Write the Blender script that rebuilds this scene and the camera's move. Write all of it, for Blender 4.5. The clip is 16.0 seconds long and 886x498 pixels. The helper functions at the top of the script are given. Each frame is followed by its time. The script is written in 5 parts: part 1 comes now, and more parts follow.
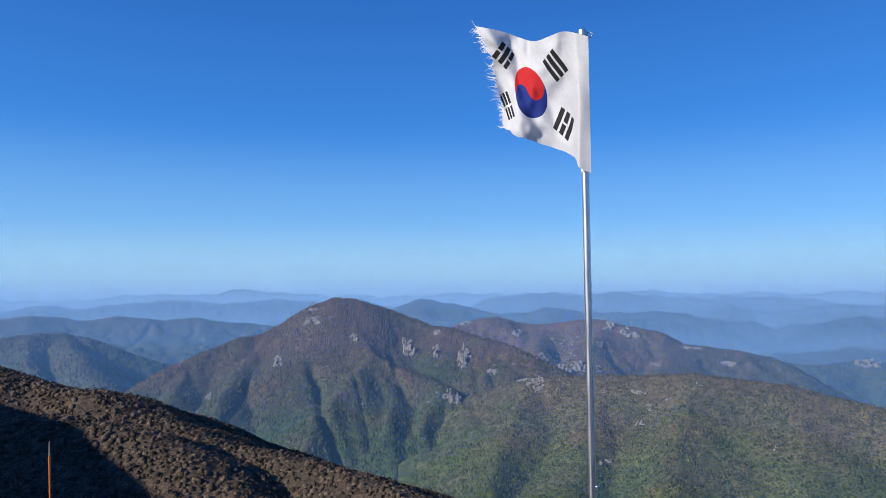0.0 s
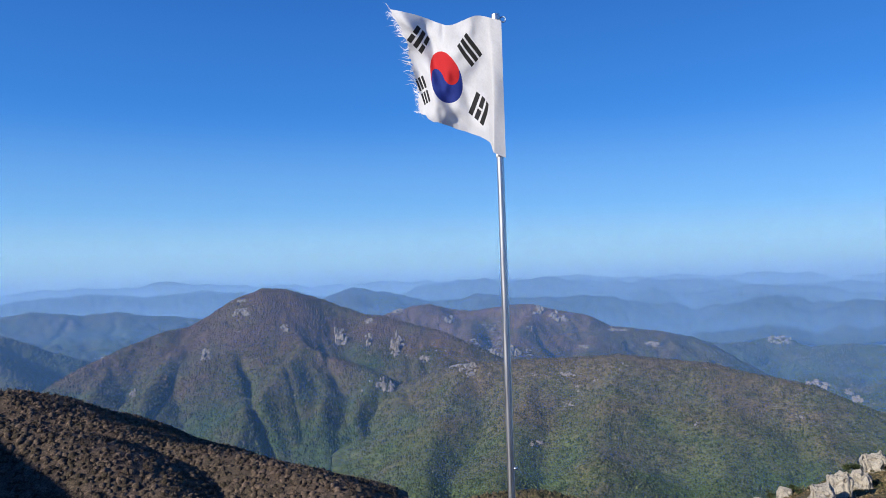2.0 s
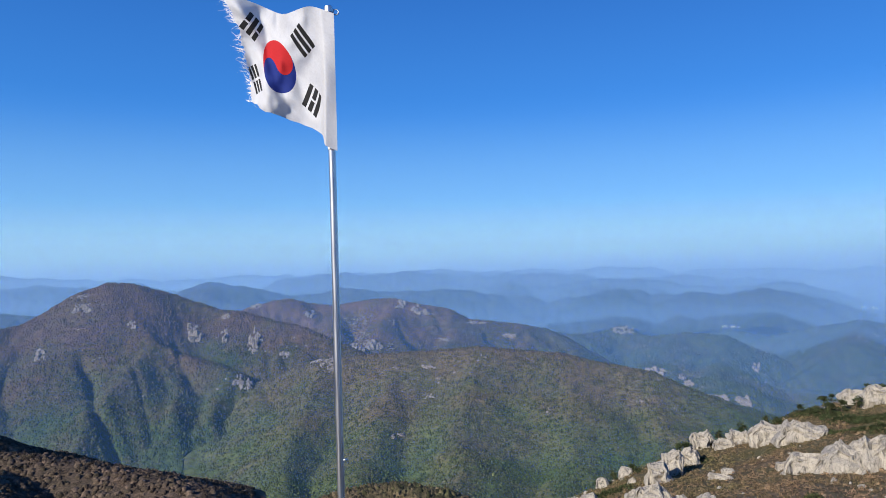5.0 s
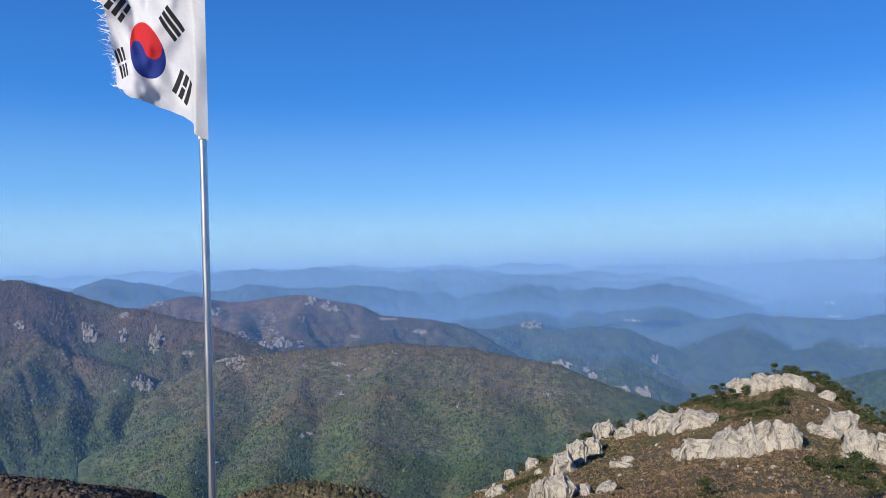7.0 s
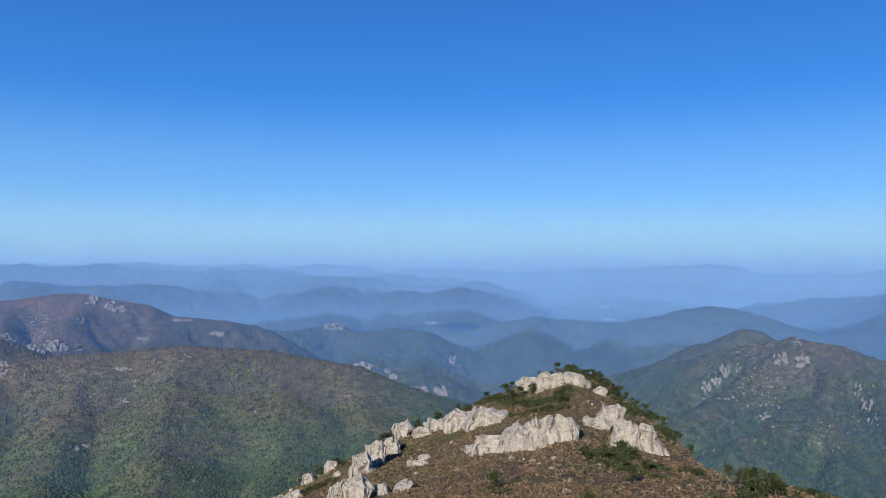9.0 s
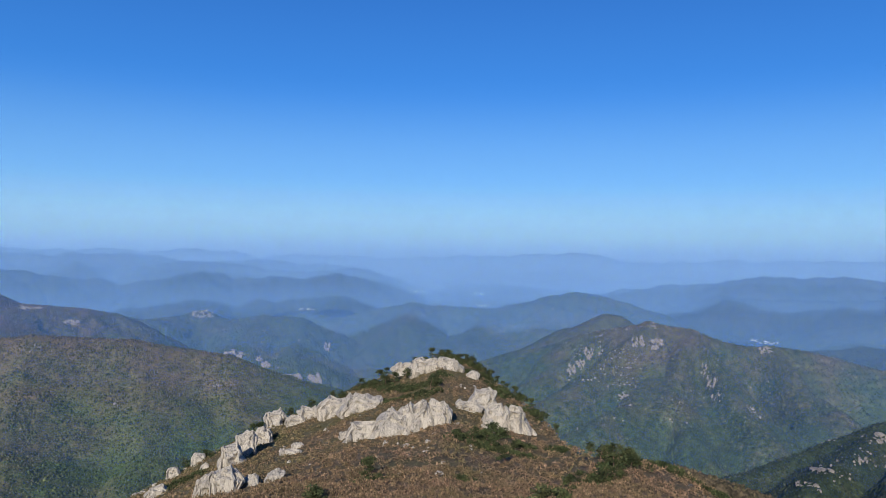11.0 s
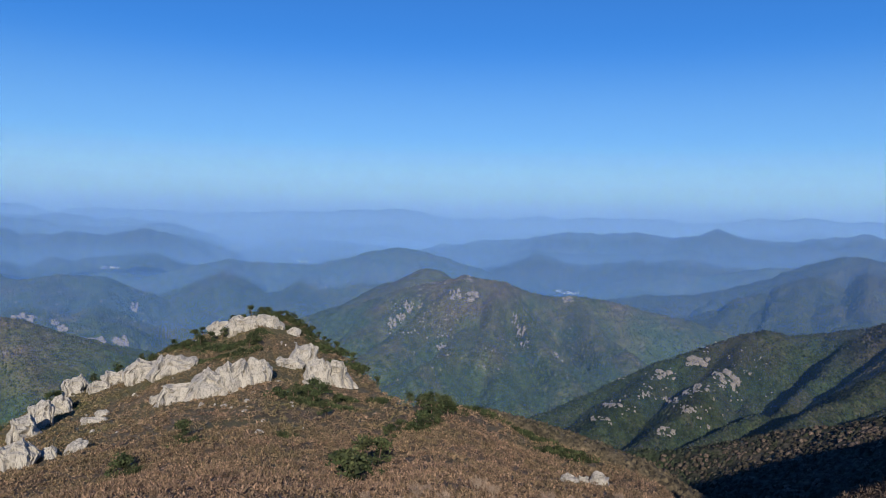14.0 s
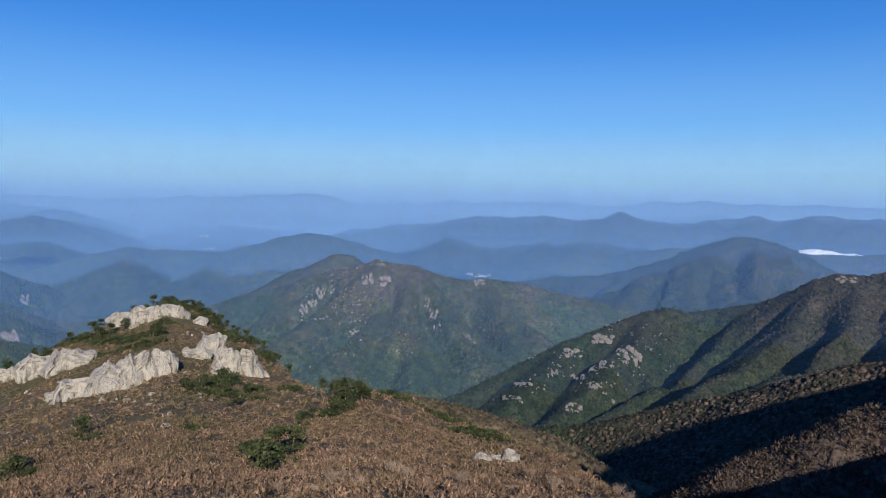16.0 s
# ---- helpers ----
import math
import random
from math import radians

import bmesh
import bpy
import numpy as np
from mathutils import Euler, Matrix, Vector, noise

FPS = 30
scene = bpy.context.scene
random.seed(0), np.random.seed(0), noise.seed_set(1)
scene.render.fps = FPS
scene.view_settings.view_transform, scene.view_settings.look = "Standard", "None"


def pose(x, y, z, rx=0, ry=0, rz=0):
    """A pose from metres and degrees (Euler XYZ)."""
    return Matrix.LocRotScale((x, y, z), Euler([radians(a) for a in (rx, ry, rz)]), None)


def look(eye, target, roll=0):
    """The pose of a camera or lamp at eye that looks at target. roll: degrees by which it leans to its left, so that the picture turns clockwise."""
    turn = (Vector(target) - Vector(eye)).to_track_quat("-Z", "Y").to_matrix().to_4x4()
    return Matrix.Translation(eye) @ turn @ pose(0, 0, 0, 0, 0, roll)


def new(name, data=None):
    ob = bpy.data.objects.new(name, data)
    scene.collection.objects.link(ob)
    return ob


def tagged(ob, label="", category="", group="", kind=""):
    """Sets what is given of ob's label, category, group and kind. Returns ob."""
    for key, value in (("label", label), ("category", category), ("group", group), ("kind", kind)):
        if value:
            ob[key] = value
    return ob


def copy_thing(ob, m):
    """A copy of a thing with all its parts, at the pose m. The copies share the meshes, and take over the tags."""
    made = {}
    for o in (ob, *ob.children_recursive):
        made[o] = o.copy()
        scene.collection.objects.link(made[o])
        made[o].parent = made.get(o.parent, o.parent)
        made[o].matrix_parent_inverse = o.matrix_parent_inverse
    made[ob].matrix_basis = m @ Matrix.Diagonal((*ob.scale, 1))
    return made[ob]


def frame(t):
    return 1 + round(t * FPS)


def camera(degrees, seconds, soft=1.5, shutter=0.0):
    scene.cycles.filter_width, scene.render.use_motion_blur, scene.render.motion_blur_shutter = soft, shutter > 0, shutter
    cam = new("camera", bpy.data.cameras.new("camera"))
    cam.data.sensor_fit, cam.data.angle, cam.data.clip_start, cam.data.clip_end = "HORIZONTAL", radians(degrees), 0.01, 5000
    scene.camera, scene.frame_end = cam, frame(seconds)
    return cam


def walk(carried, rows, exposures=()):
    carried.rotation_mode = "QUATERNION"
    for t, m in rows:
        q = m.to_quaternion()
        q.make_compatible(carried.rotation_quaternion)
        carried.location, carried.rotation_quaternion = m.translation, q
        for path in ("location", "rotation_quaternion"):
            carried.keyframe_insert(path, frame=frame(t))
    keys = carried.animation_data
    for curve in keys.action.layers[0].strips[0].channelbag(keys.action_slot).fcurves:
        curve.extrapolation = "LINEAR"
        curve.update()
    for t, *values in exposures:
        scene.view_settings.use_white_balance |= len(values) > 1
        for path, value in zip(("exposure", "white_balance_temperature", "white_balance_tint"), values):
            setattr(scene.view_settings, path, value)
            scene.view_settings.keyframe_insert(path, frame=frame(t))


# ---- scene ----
cam = camera(64.15, 16.0, soft=0.7)
PATH = [
    (0.0, pose(0.000, 0, 2, 90.67, 1.14, 0.04)),
    (0.5, pose(0.024, 0.02, 1.993, 90.47, 1.44, -1.23)),
    (1.0, pose(0.048, 0.03, 1.99, 90.15, 1.70, -2.57)),
    (1.5, pose(0.074, 0.035, 1.986, 89.77, 1.87, -3.98)),
    (2.0, pose(0.098, 0.035, 1.987, 89.52, 2.00, -5.53)),
    (2.5, pose(0.120, 0.025, 1.991, 89.43, 2.00, -7.03)),
    (3.0, pose(0.142, 0.01, 1.992, 89.42, 1.91, -8.65)),
    (3.5, pose(0.171, -0.01, 1.989, 89.32, 1.73, -10.70)),
    (4.0, pose(0.215, -0.025, 1.983, 89.13, 1.56, -12.78)),
    (6.5, pose(0.438, -0.054, 1.965, 88.30, 1.09, -21.88)),
    (7.0, pose(0.513, -0.06, 1.96, 88.28, 0.94, -23.76)),
    (7.5, pose(0.571, -0.075, 1.957, 88.41, 0.49, -26.48)),
    (8.0, pose(0.556, -0.08, 1.967, 88.54, -0.23, -30.56)),
    (8.5, pose(0.497, -0.062, 1.985, 88.54, -0.83, -35.12)),
    (9.0, pose(0.460, -0.05, 1.99, 88.49, -1.31, -39.37)),
    (11.5, pose(0.460, -0.05, 1.99, 87.04, -2.50, -51.59)),
    (12.0, pose(0.460, -0.05, 1.99, 86.18, -2.67, -54.33)),
    (12.5, pose(0.460, -0.05, 1.99, 85.54, -2.83, -57.12)),
    (13.0, pose(0.460, -0.05, 1.99, 85.28, -2.98, -59.50)),
    (13.5, pose(0.460, -0.05, 1.99, 85.08, -3.12, -61.59)),
    (14.0, pose(0.460, -0.05, 1.99, 84.83, -3.41, -63.65)),
    (14.5, pose(0.460, -0.05, 1.99, 84.49, -3.53, -65.70)),
    (15.0, pose(0.460, -0.05, 1.99, 84.20, -3.47, -67.37)),
    (15.5, pose(0.460, -0.05, 1.99, 84.01, -3.34, -69.03)),
    (16.0, pose(0.460, -0.05, 1.99, 83.99, -3.38, -70.82)),
]
walk(cam, PATH, [(0, 0.20), (4, 0.21), (7, 0.23), (9, 0.17), (12, 0.11), (16, 0.08)])

# ---- light ----
SUN_BEARING, SUN_HEIGHT = 118.0, 27.0      # degrees; bearings run anticlockwise from +y
world = bpy.data.worlds.new("sky")
scene.world = world
world.use_nodes = True
wn = world.node_tree.nodes
sky = wn.new("ShaderNodeTexSky")
sky.sky_type, sky.sun_disc = "NISHITA", False
sky.sun_elevation, sky.sun_rotation = radians(SUN_HEIGHT), radians(-SUN_BEARING)      # the sky's own angle runs clockwise
sky.altitude, sky.air_density, sky.dust_density, sky.ozone_density = 1500, 0.8, 0.0, 4.0
wn["Background"].inputs["Strength"].default_value = 0.101
clear = wn.new("ShaderNodeMix")                     # the very clear, deep blue autumn air
clear.data_type, clear.blend_type = "RGBA", "MULTIPLY"
clear.inputs[0].default_value, clear.inputs[7].default_value = 1.0, (0.38, 0.77, 1.23, 1)
world.node_tree.links.new(sky.outputs[0], clear.inputs[6])
sun = new("sun", bpy.data.lights.new("sun", "SUN"))
sun.data.energy, sun.data.angle, sun.data.color = 5.6, radians(0.53), (1.0, 0.93, 0.82)
sun_dir = Vector((-math.sin(radians(SUN_BEARING)) * math.cos(radians(SUN_HEIGHT)),
                  math.cos(radians(SUN_BEARING)) * math.cos(radians(SUN_HEIGHT)), math.sin(radians(SUN_HEIGHT))))
sun.matrix_world = look(sun_dir * 300, (0, 0, 0))
scene.cycles.transparent_max_bounces = 96

EYE = 2.0
# the far haze and sky lie a little askew of the summit's level
DIP_AXIS, DIP_ANGLE = (-0.959, 0.282, 0.0), radians(2.8)
DIP = Matrix.Translation((0, 0, EYE)) @ Matrix.Rotation(DIP_ANGLE, 4, DIP_AXIS) @ Matrix.Translation((0, 0, -EYE))
sky_way, sky_turn = wn.new("ShaderNodeTexCoord"), wn.new("ShaderNodeVectorRotate")
sky_turn.inputs["Axis"].default_value, sky_turn.inputs["Angle"].default_value = DIP_AXIS, -DIP_ANGLE
world.node_tree.links.new(sky_way.outputs["Generated"], sky_turn.inputs["Vector"])
wl = world.node_tree.links
wl.new(sky_turn.outputs[0], sky.inputs[0])
up_way, tone, gain, even = (wn.new(k) for k in ("ShaderNodeSeparateXYZ", "ShaderNodeValToRGB", "ShaderNodeVectorMath", "ShaderNodeMix"))
wl.new(sky_turn.outputs[0], up_way.inputs[0])
wl.new(up_way.outputs[2], tone.inputs[0])
while len(tone.color_ramp.elements) < 5:
    tone.color_ramp.elements.new(0.5)
for stop, (height, color) in zip(tone.color_ramp.elements, [(0.0, (0.29, 0.58, 0.84)), (0.087, (0.135, 0.47, 0.96)), (0.208, (0.058, 0.315, 0.90)), (0.407, (0.027, 0.178, 0.66)), (1.0, (0.018, 0.11, 0.44))]):
    stop.position, stop.color = height, (*color, 1)      # pale at the skyline, deep blue overhead, alike all round
gain.operation, gain.inputs[3].default_value = "SCALE", 8.0
even.data_type, even.inputs[0].default_value = "RGBA", 0.65
wl.new(tone.outputs[0], gain.inputs[0])
wl.new(clear.outputs[2], even.inputs[6])
wl.new(gain.outputs[0], even.inputs[7])
wl.new(even.outputs[2], wn["Background"].inputs["Color"])


# ---- materials ----
def material(name):
    m = bpy.data.materials.new(name)
    m.use_nodes = True
    t = m.node_tree
    return m, t.nodes, t.links, t.nodes["Principled BSDF"]


def ramp(n, l, fac, stops):
    r = n.new("ShaderNodeValToRGB")
    e = r.color_ramp.elements
    while len(e) < len(stops):
        e.new(0.5)
    for k, (p, c) in enumerate(stops):
        e[k].position, e[k].color = p, (*c, 1)
    l.new(fac, r.inputs[0])
    return r.outputs[0]


def noise_tex(n, l, scale, detail=4, rough=0.55, vec=None):
    t = n.new("ShaderNodeTexNoise")
    t.inputs["Scale"].default_value, t.inputs["Detail"].default_value, t.inputs["Roughness"].default_value = scale, detail, rough
    if vec is not None:
        l.new(vec, t.inputs["Vector"])
    return t.outputs["Fac"]


def math_node(n, l, op, a, b=None, clamp=False):
    t = n.new("ShaderNodeMath")
    t.operation, t.use_clamp = op, clamp
    for k, v in enumerate((a, b)):
        if v is None:
            continue
        if isinstance(v, (int, float)):
            t.inputs[k].default_value = v
        else:
            l.new(v, t.inputs[k])
    return t.outputs[0]


def mix_color(n, l, fac, a, b, blend="MIX"):
    t = n.new("ShaderNodeMix")
    t.data_type, t.blend_type = "RGBA", blend
    for sock, v in ((t.inputs[0], fac), (t.inputs[6], a), (t.inputs[7], b)):
        if isinstance(v, tuple):
            sock.default_value = (*v, 1)
        elif isinstance(v, (int, float)):
            sock.default_value = v
        else:
            l.new(v, sock)
    return t.outputs[2]


def forest_material(name, green, green2, brown, z_low, z_high, patch=90.0, islands=True, speck=0.38):
    """Autumn woodland: greener low down, rust brown towards the tops, patchy, each crown with its own shade."""
    m, n, l, p = material(name)
    geo = n.new("ShaderNodeNewGeometry")
    sep = n.new("ShaderNodeSeparateXYZ")
    l.new(geo.outputs["Position"], sep.inputs[0])
    height = n.new("ShaderNodeMapRange")
    height.inputs[1].default_value, height.inputs[2].default_value = z_low, z_high
    l.new(sep.outputs[2], height.inputs[0])
    big = noise_tex(n, l, 1 / patch, 5, 0.6, geo.outputs["Position"])
    fine = noise_tex(n, l, 1 / max(2.0, patch / 10), 3, 0.6, geo.outputs["Position"])
    k = math_node(n, l, "ADD", height.outputs[0], math_node(n, l, "MULTIPLY", math_node(n, l, "SUBTRACT", big, 0.5), 2.0))
    if islands:
        k = math_node(n, l, "ADD", k, math_node(n, l, "MULTIPLY", math_node(n, l, "SUBTRACT", geo.outputs["Random Per Island"], 0.5), 0.55))
    k = math_node(n, l, "ADD", k, math_node(n, l, "MULTIPLY", math_node(n, l, "SUBTRACT", fine, 0.5), 0.9), True)
    g = mix_color(n, l, ramp(n, l, noise_tex(n, l, 1 / 35.0, 4, 0.6, geo.outputs["Position"]), [(0.35, (0, 0, 0)), (0.65, (1, 1, 1))]), green, green2)
    col = mix_color(n, l, k, g, brown)
    mottle = noise_tex(n, l, 1 / max(1.5, patch / 8), 3, 0.65, geo.outputs["Position"])      # stands of darker and paler trees
    col = mix_color(n, l, 1.0, col, ramp(n, l, mottle, [(0.3, (0.62, 0.64, 0.65)), (0.5, (0.96, 0.96, 0.96)), (0.7, (1.3, 1.27, 1.2))]), "MULTIPLY")
    if islands:
        col = mix_color(n, l, 0.8, col, ramp(n, l, geo.outputs["Random Per Island"], [(0, (0.55, 0.55, 0.55)), (0.6, (1.0, 1.0, 1.0)), (1, (1.32, 1.32, 1.32))]), "MULTIPLY")
    leaf = noise_tex(n, l, speck, 2, 0.6, geo.outputs["Position"])      # single crowns and twigs
    col = mix_color(n, l, 1.0, col, ramp(n, l, leaf, [(0.33, (0.45, 0.46, 0.48)), (0.5, (0.95, 0.95, 0.95)), (0.68, (1.5, 1.46, 1.4))]), "MULTIPLY")
    l.new(col, p.inputs["Base Color"])
    b = n.new("ShaderNodeBump")
    b.inputs["Strength"].default_value, b.inputs["Distance"].default_value = 0.7, 0.35 / speck
    l.new(leaf, b.inputs["Height"])
    l.new(b.outputs[0], p.inputs["Normal"])
    p.inputs["Roughness"].default_value = 0.9
    p.inputs["Specular IOR Level"].default_value = 0.15
    return m


def rock_material(name, light, dark, scale=1.0):
    m, n, l, p = material(name)
    tc = n.new("ShaderNodeTexCoord")
    mp = n.new("ShaderNodeMapping")
    mp.inputs["Scale"].default_value = (1.0, 1.0, 0.28)
    l.new(tc.outputs["Object"], mp.inputs[0])
    streak = noise_tex(n, l, 0.55 * scale, 6, 0.65, mp.outputs[0])
    fine = noise_tex(n, l, 3.0 * scale, 5, 0.7, tc.outputs["Object"])
    col = ramp(n, l, streak, [(0.3, dark), (0.44, light), (0.75, tuple(min(1, c * 1.18) for c in light))])
    col = mix_color(n, l, 0.5, col, ramp(n, l, fine, [(0.3, (0.45, 0.44, 0.42)), (0.6, (1, 1, 1))]), "MULTIPLY")
    thin = n.new("ShaderNodeMapping")
    thin.inputs["Scale"].default_value = (1.0, 1.0, 0.12)
    l.new(tc.outputs["Object"], thin.inputs[0])
    line = noise_tex(n, l, 0.9 * scale, 3, 0.5, thin.outputs[0])
    line = math_node(n, l, "ABSOLUTE", math_node(n, l, "SUBTRACT", line, 0.5))
    col = mix_color(n, l, ramp(n, l, line, [(0.0, (0.75, 0.75, 0.75)), (0.02, (0, 0, 0))]), col, tuple(c * 0.55 for c in dark))
    l.new(col, p.inputs["Base Color"])
    p.inputs["Roughness"].default_value = 0.92
    b = n.new("ShaderNodeBump")
    b.inputs["Strength"].default_value, b.inputs["Distance"].default_value = 1.0, 1.6 / scale
    l.new(streak, b.inputs["Height"])
    l.new(b.outputs[0], p.inputs["Normal"])
    return m


MAT_MAIN = forest_material("woods_main", (0.033, 0.064, 0.025), (0.052, 0.076, 0.028), (0.102, 0.070, 0.052), -310, -165)
MAT_RIDGE = forest_material("woods_ridge", (0.04, 0.064, 0.029), (0.059, 0.073, 0.033), (0.123, 0.081, 0.059), -390, -210)
MAT_DOME = forest_material("woods_dome", (0.046, 0.075, 0.027), (0.067, 0.087, 0.031), (0.099, 0.078, 0.048), -300, -180)
MAT_EAST = forest_material("woods_east", (0.042, 0.071, 0.038), (0.057, 0.08, 0.04), (0.118, 0.092, 0.066), -320, -120)
# about half the tone of the east woods; slopes' shade partly in the colour
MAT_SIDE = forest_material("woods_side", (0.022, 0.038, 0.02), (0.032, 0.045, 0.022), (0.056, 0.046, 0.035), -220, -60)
MAT_BACK = forest_material("woods_back", (0.042, 0.066, 0.032), (0.057, 0.076, 0.035), (0.092, 0.074, 0.059), -380, 0, 160.0, False)
MAT_OLIVE = forest_material("woods_olive", (0.036, 0.050, 0.027), (0.046, 0.056, 0.029), (0.066, 0.057, 0.043), -330, 260, 160.0, False)
MAT_FAR = forest_material("woods_far", (0.031, 0.046, 0.026), (0.038, 0.054, 0.027), (0.055, 0.05, 0.038), -450, 100, 300.0, False)
MAT_HILL_SOIL = forest_material("hill_soil", (0.098, 0.090, 0.042), (0.132, 0.098, 0.054), (0.158, 0.103, 0.070), -80, -20, 18.0, False, 2.0)
MAT_SHRUB = forest_material("shrub_twigs", (0.120, 0.112, 0.050), (0.166, 0.122, 0.066), (0.204, 0.132, 0.090), -120, -20, 22.0, True, 2.4)
# darker copy of the shrub colours; shade of ridge and spur put into them
MAT_SHRUB_SHADED = forest_material("shrub_twigs_shaded", (0.052, 0.048, 0.029), (0.068, 0.056, 0.039), (0.097, 0.071, 0.056), -180, -60, 30.0, True, 1.3)
MAT_ROCK = rock_material("granite", (0.405, 0.365, 0.305), (0.085, 0.075, 0.062))
MAT_ROCK_FAR = rock_material("granite_far", (0.215, 0.188, 0.16), (0.075, 0.065, 0.055), 0.35)
MAT_GROUND = forest_material("valley_floor", (0.087, 0.109, 0.051), (0.131, 0.123, 0.072), (0.145, 0.116, 0.080), -560, -300, 220.0, False)


# ---- terrain tools ----
def lattice(ix, iy, seed):
    h = (ix * 374761393 + iy * 668265263 + seed * 1442695041) & 0xFFFFFFFF
    h = ((h ^ (h >> 13)) * 1274126177) & 0xFFFFFFFF
    return ((h ^ (h >> 16)) & 0xFFFF) / 65535.0


def value_noise(x, y, seed):
    ix, iy = np.floor(x).astype(np.int64), np.floor(y).astype(np.int64)
    fx, fy = x - ix, y - iy
    u, v = fx * fx * (3 - 2 * fx), fy * fy * (3 - 2 * fy)
    a, b = lattice(ix, iy, seed), lattice(ix + 1, iy, seed)
    c, d = lattice(ix, iy + 1, seed), lattice(ix + 1, iy + 1, seed)
    return (a * (1 - u) + b * u) * (1 - v) + (c * (1 - u) + d * u) * v - 0.5


def fbm(x, y, size, seed, octaves=5, gain=0.5):
    out, amp, s = 0.0, 1.0, 1.0 / size
    for k in range(octaves):
        out = out + amp * value_noise(x * s + 17.3 * k, y * s - 9.1 * k, seed + k)
        amp, s = amp * gain, s * 2.03
    return out


def place(bearing, distance, elevation):
    """A point by its bearing and level distance from the summit and its angle above the eye's level."""
    a = radians(bearing)
    return (-math.sin(a) * distance, math.cos(a) * distance, EYE + distance * math.tan(radians(elevation)))


def ridge_height(x, y, lines, slope, round_off, warp, gully, seed, floor=-560.0):
    """Ground height round a skeleton of crest and spur lines."""
    wx = x + warp * fbm(x, y, warp * 5, seed, 4)
    wy = y + warp * fbm(x, y, warp * 5, seed + 50, 4)
    z = np.full(x.shape, -9999.0)
    dist = np.full(x.shape, 1e9)
    for line in lines:
        pts = [place(*q) for q in line]
        for (ax, ay, az), (bx, by, bz) in zip(pts, pts[1:]):
            dx, dy = bx - ax, by - ay
            t = np.clip(((wx - ax) * dx + (wy - ay) * dy) / (dx * dx + dy * dy), 0, 1)
            d = np.hypot(wx - ax - t * dx, wy - ay - t * dy)
            h = az + t * (bz - az) - slope * (np.sqrt(d * d + round_off * round_off) - round_off)
            dist = np.minimum(dist, d)
            z = np.maximum(z, h)
    k = np.clip(dist / 90.0, 0.0, 1.0)
    z = z + gully * k * (0.7 * fbm(x, y, 150, seed + 9, 5) - 0.7 * (1 - np.minimum(1, 7 * np.abs(fbm(x, y, 130, seed + 23, 3, 0.45)))) * np.clip(dist / 60.0, 0, 1) * 0.5)
    return np.maximum(z, floor)


def sheet(name, x, y, z, mat, smooth=True):
    """A mesh on a regular lattice of rows and columns."""
    nr, nc = x.shape
    me = bpy.data.meshes.new(name)
    co = np.stack([x, y, z], axis=-1).reshape(-1, 3)
    me.vertices.add(nr * nc)
    me.vertices.foreach_set("co", co.ravel())
    i = np.arange(nr * nc).reshape(nr, nc)
    quads = np.stack([i[:-1, :-1], i[:-1, 1:], i[1:, 1:], i[1:, :-1]], axis=-1).reshape(-1, 4)
    me.loops.add(quads.size)
    me.loops.foreach_set("vertex_index", quads.ravel())
    me.polygons.add(len(quads))
    me.polygons.foreach_set("loop_start", np.arange(len(quads)) * 4)
    me.polygons.foreach_set("use_smooth", np.full(len(quads), smooth))
    me.update(calc_edges=True)
    me.validate()
    me.materials.append(mat)
    return new(name, me)


def tri_mesh(name, co, tris, mat, smooth=False):
    me = bpy.data.meshes.new(name)
    me.vertices.add(len(co))
    me.vertices.foreach_set("co", np.asarray(co, dtype=np.float64).ravel())
    me.loops.add(len(tris) * 3)
    me.loops.foreach_set("vertex_index", np.asarray(tris).ravel())
    me.polygons.add(len(tris))
    me.polygons.foreach_set("loop_start", np.arange(len(tris)) * 3)
    me.polygons.foreach_set("use_smooth", np.full(len(tris), smooth))
    me.update(calc_edges=True)
    me.materials.append(mat)
    return new(name, me)


def polar(b0, b1, nb, r0, r1, nr):
    b = np.radians(np.linspace(b0, b1, nb))[None, :]
    r = np.geomspace(r0, r1, nr)[:, None]
    return -np.sin(b) * r, np.cos(b) * r


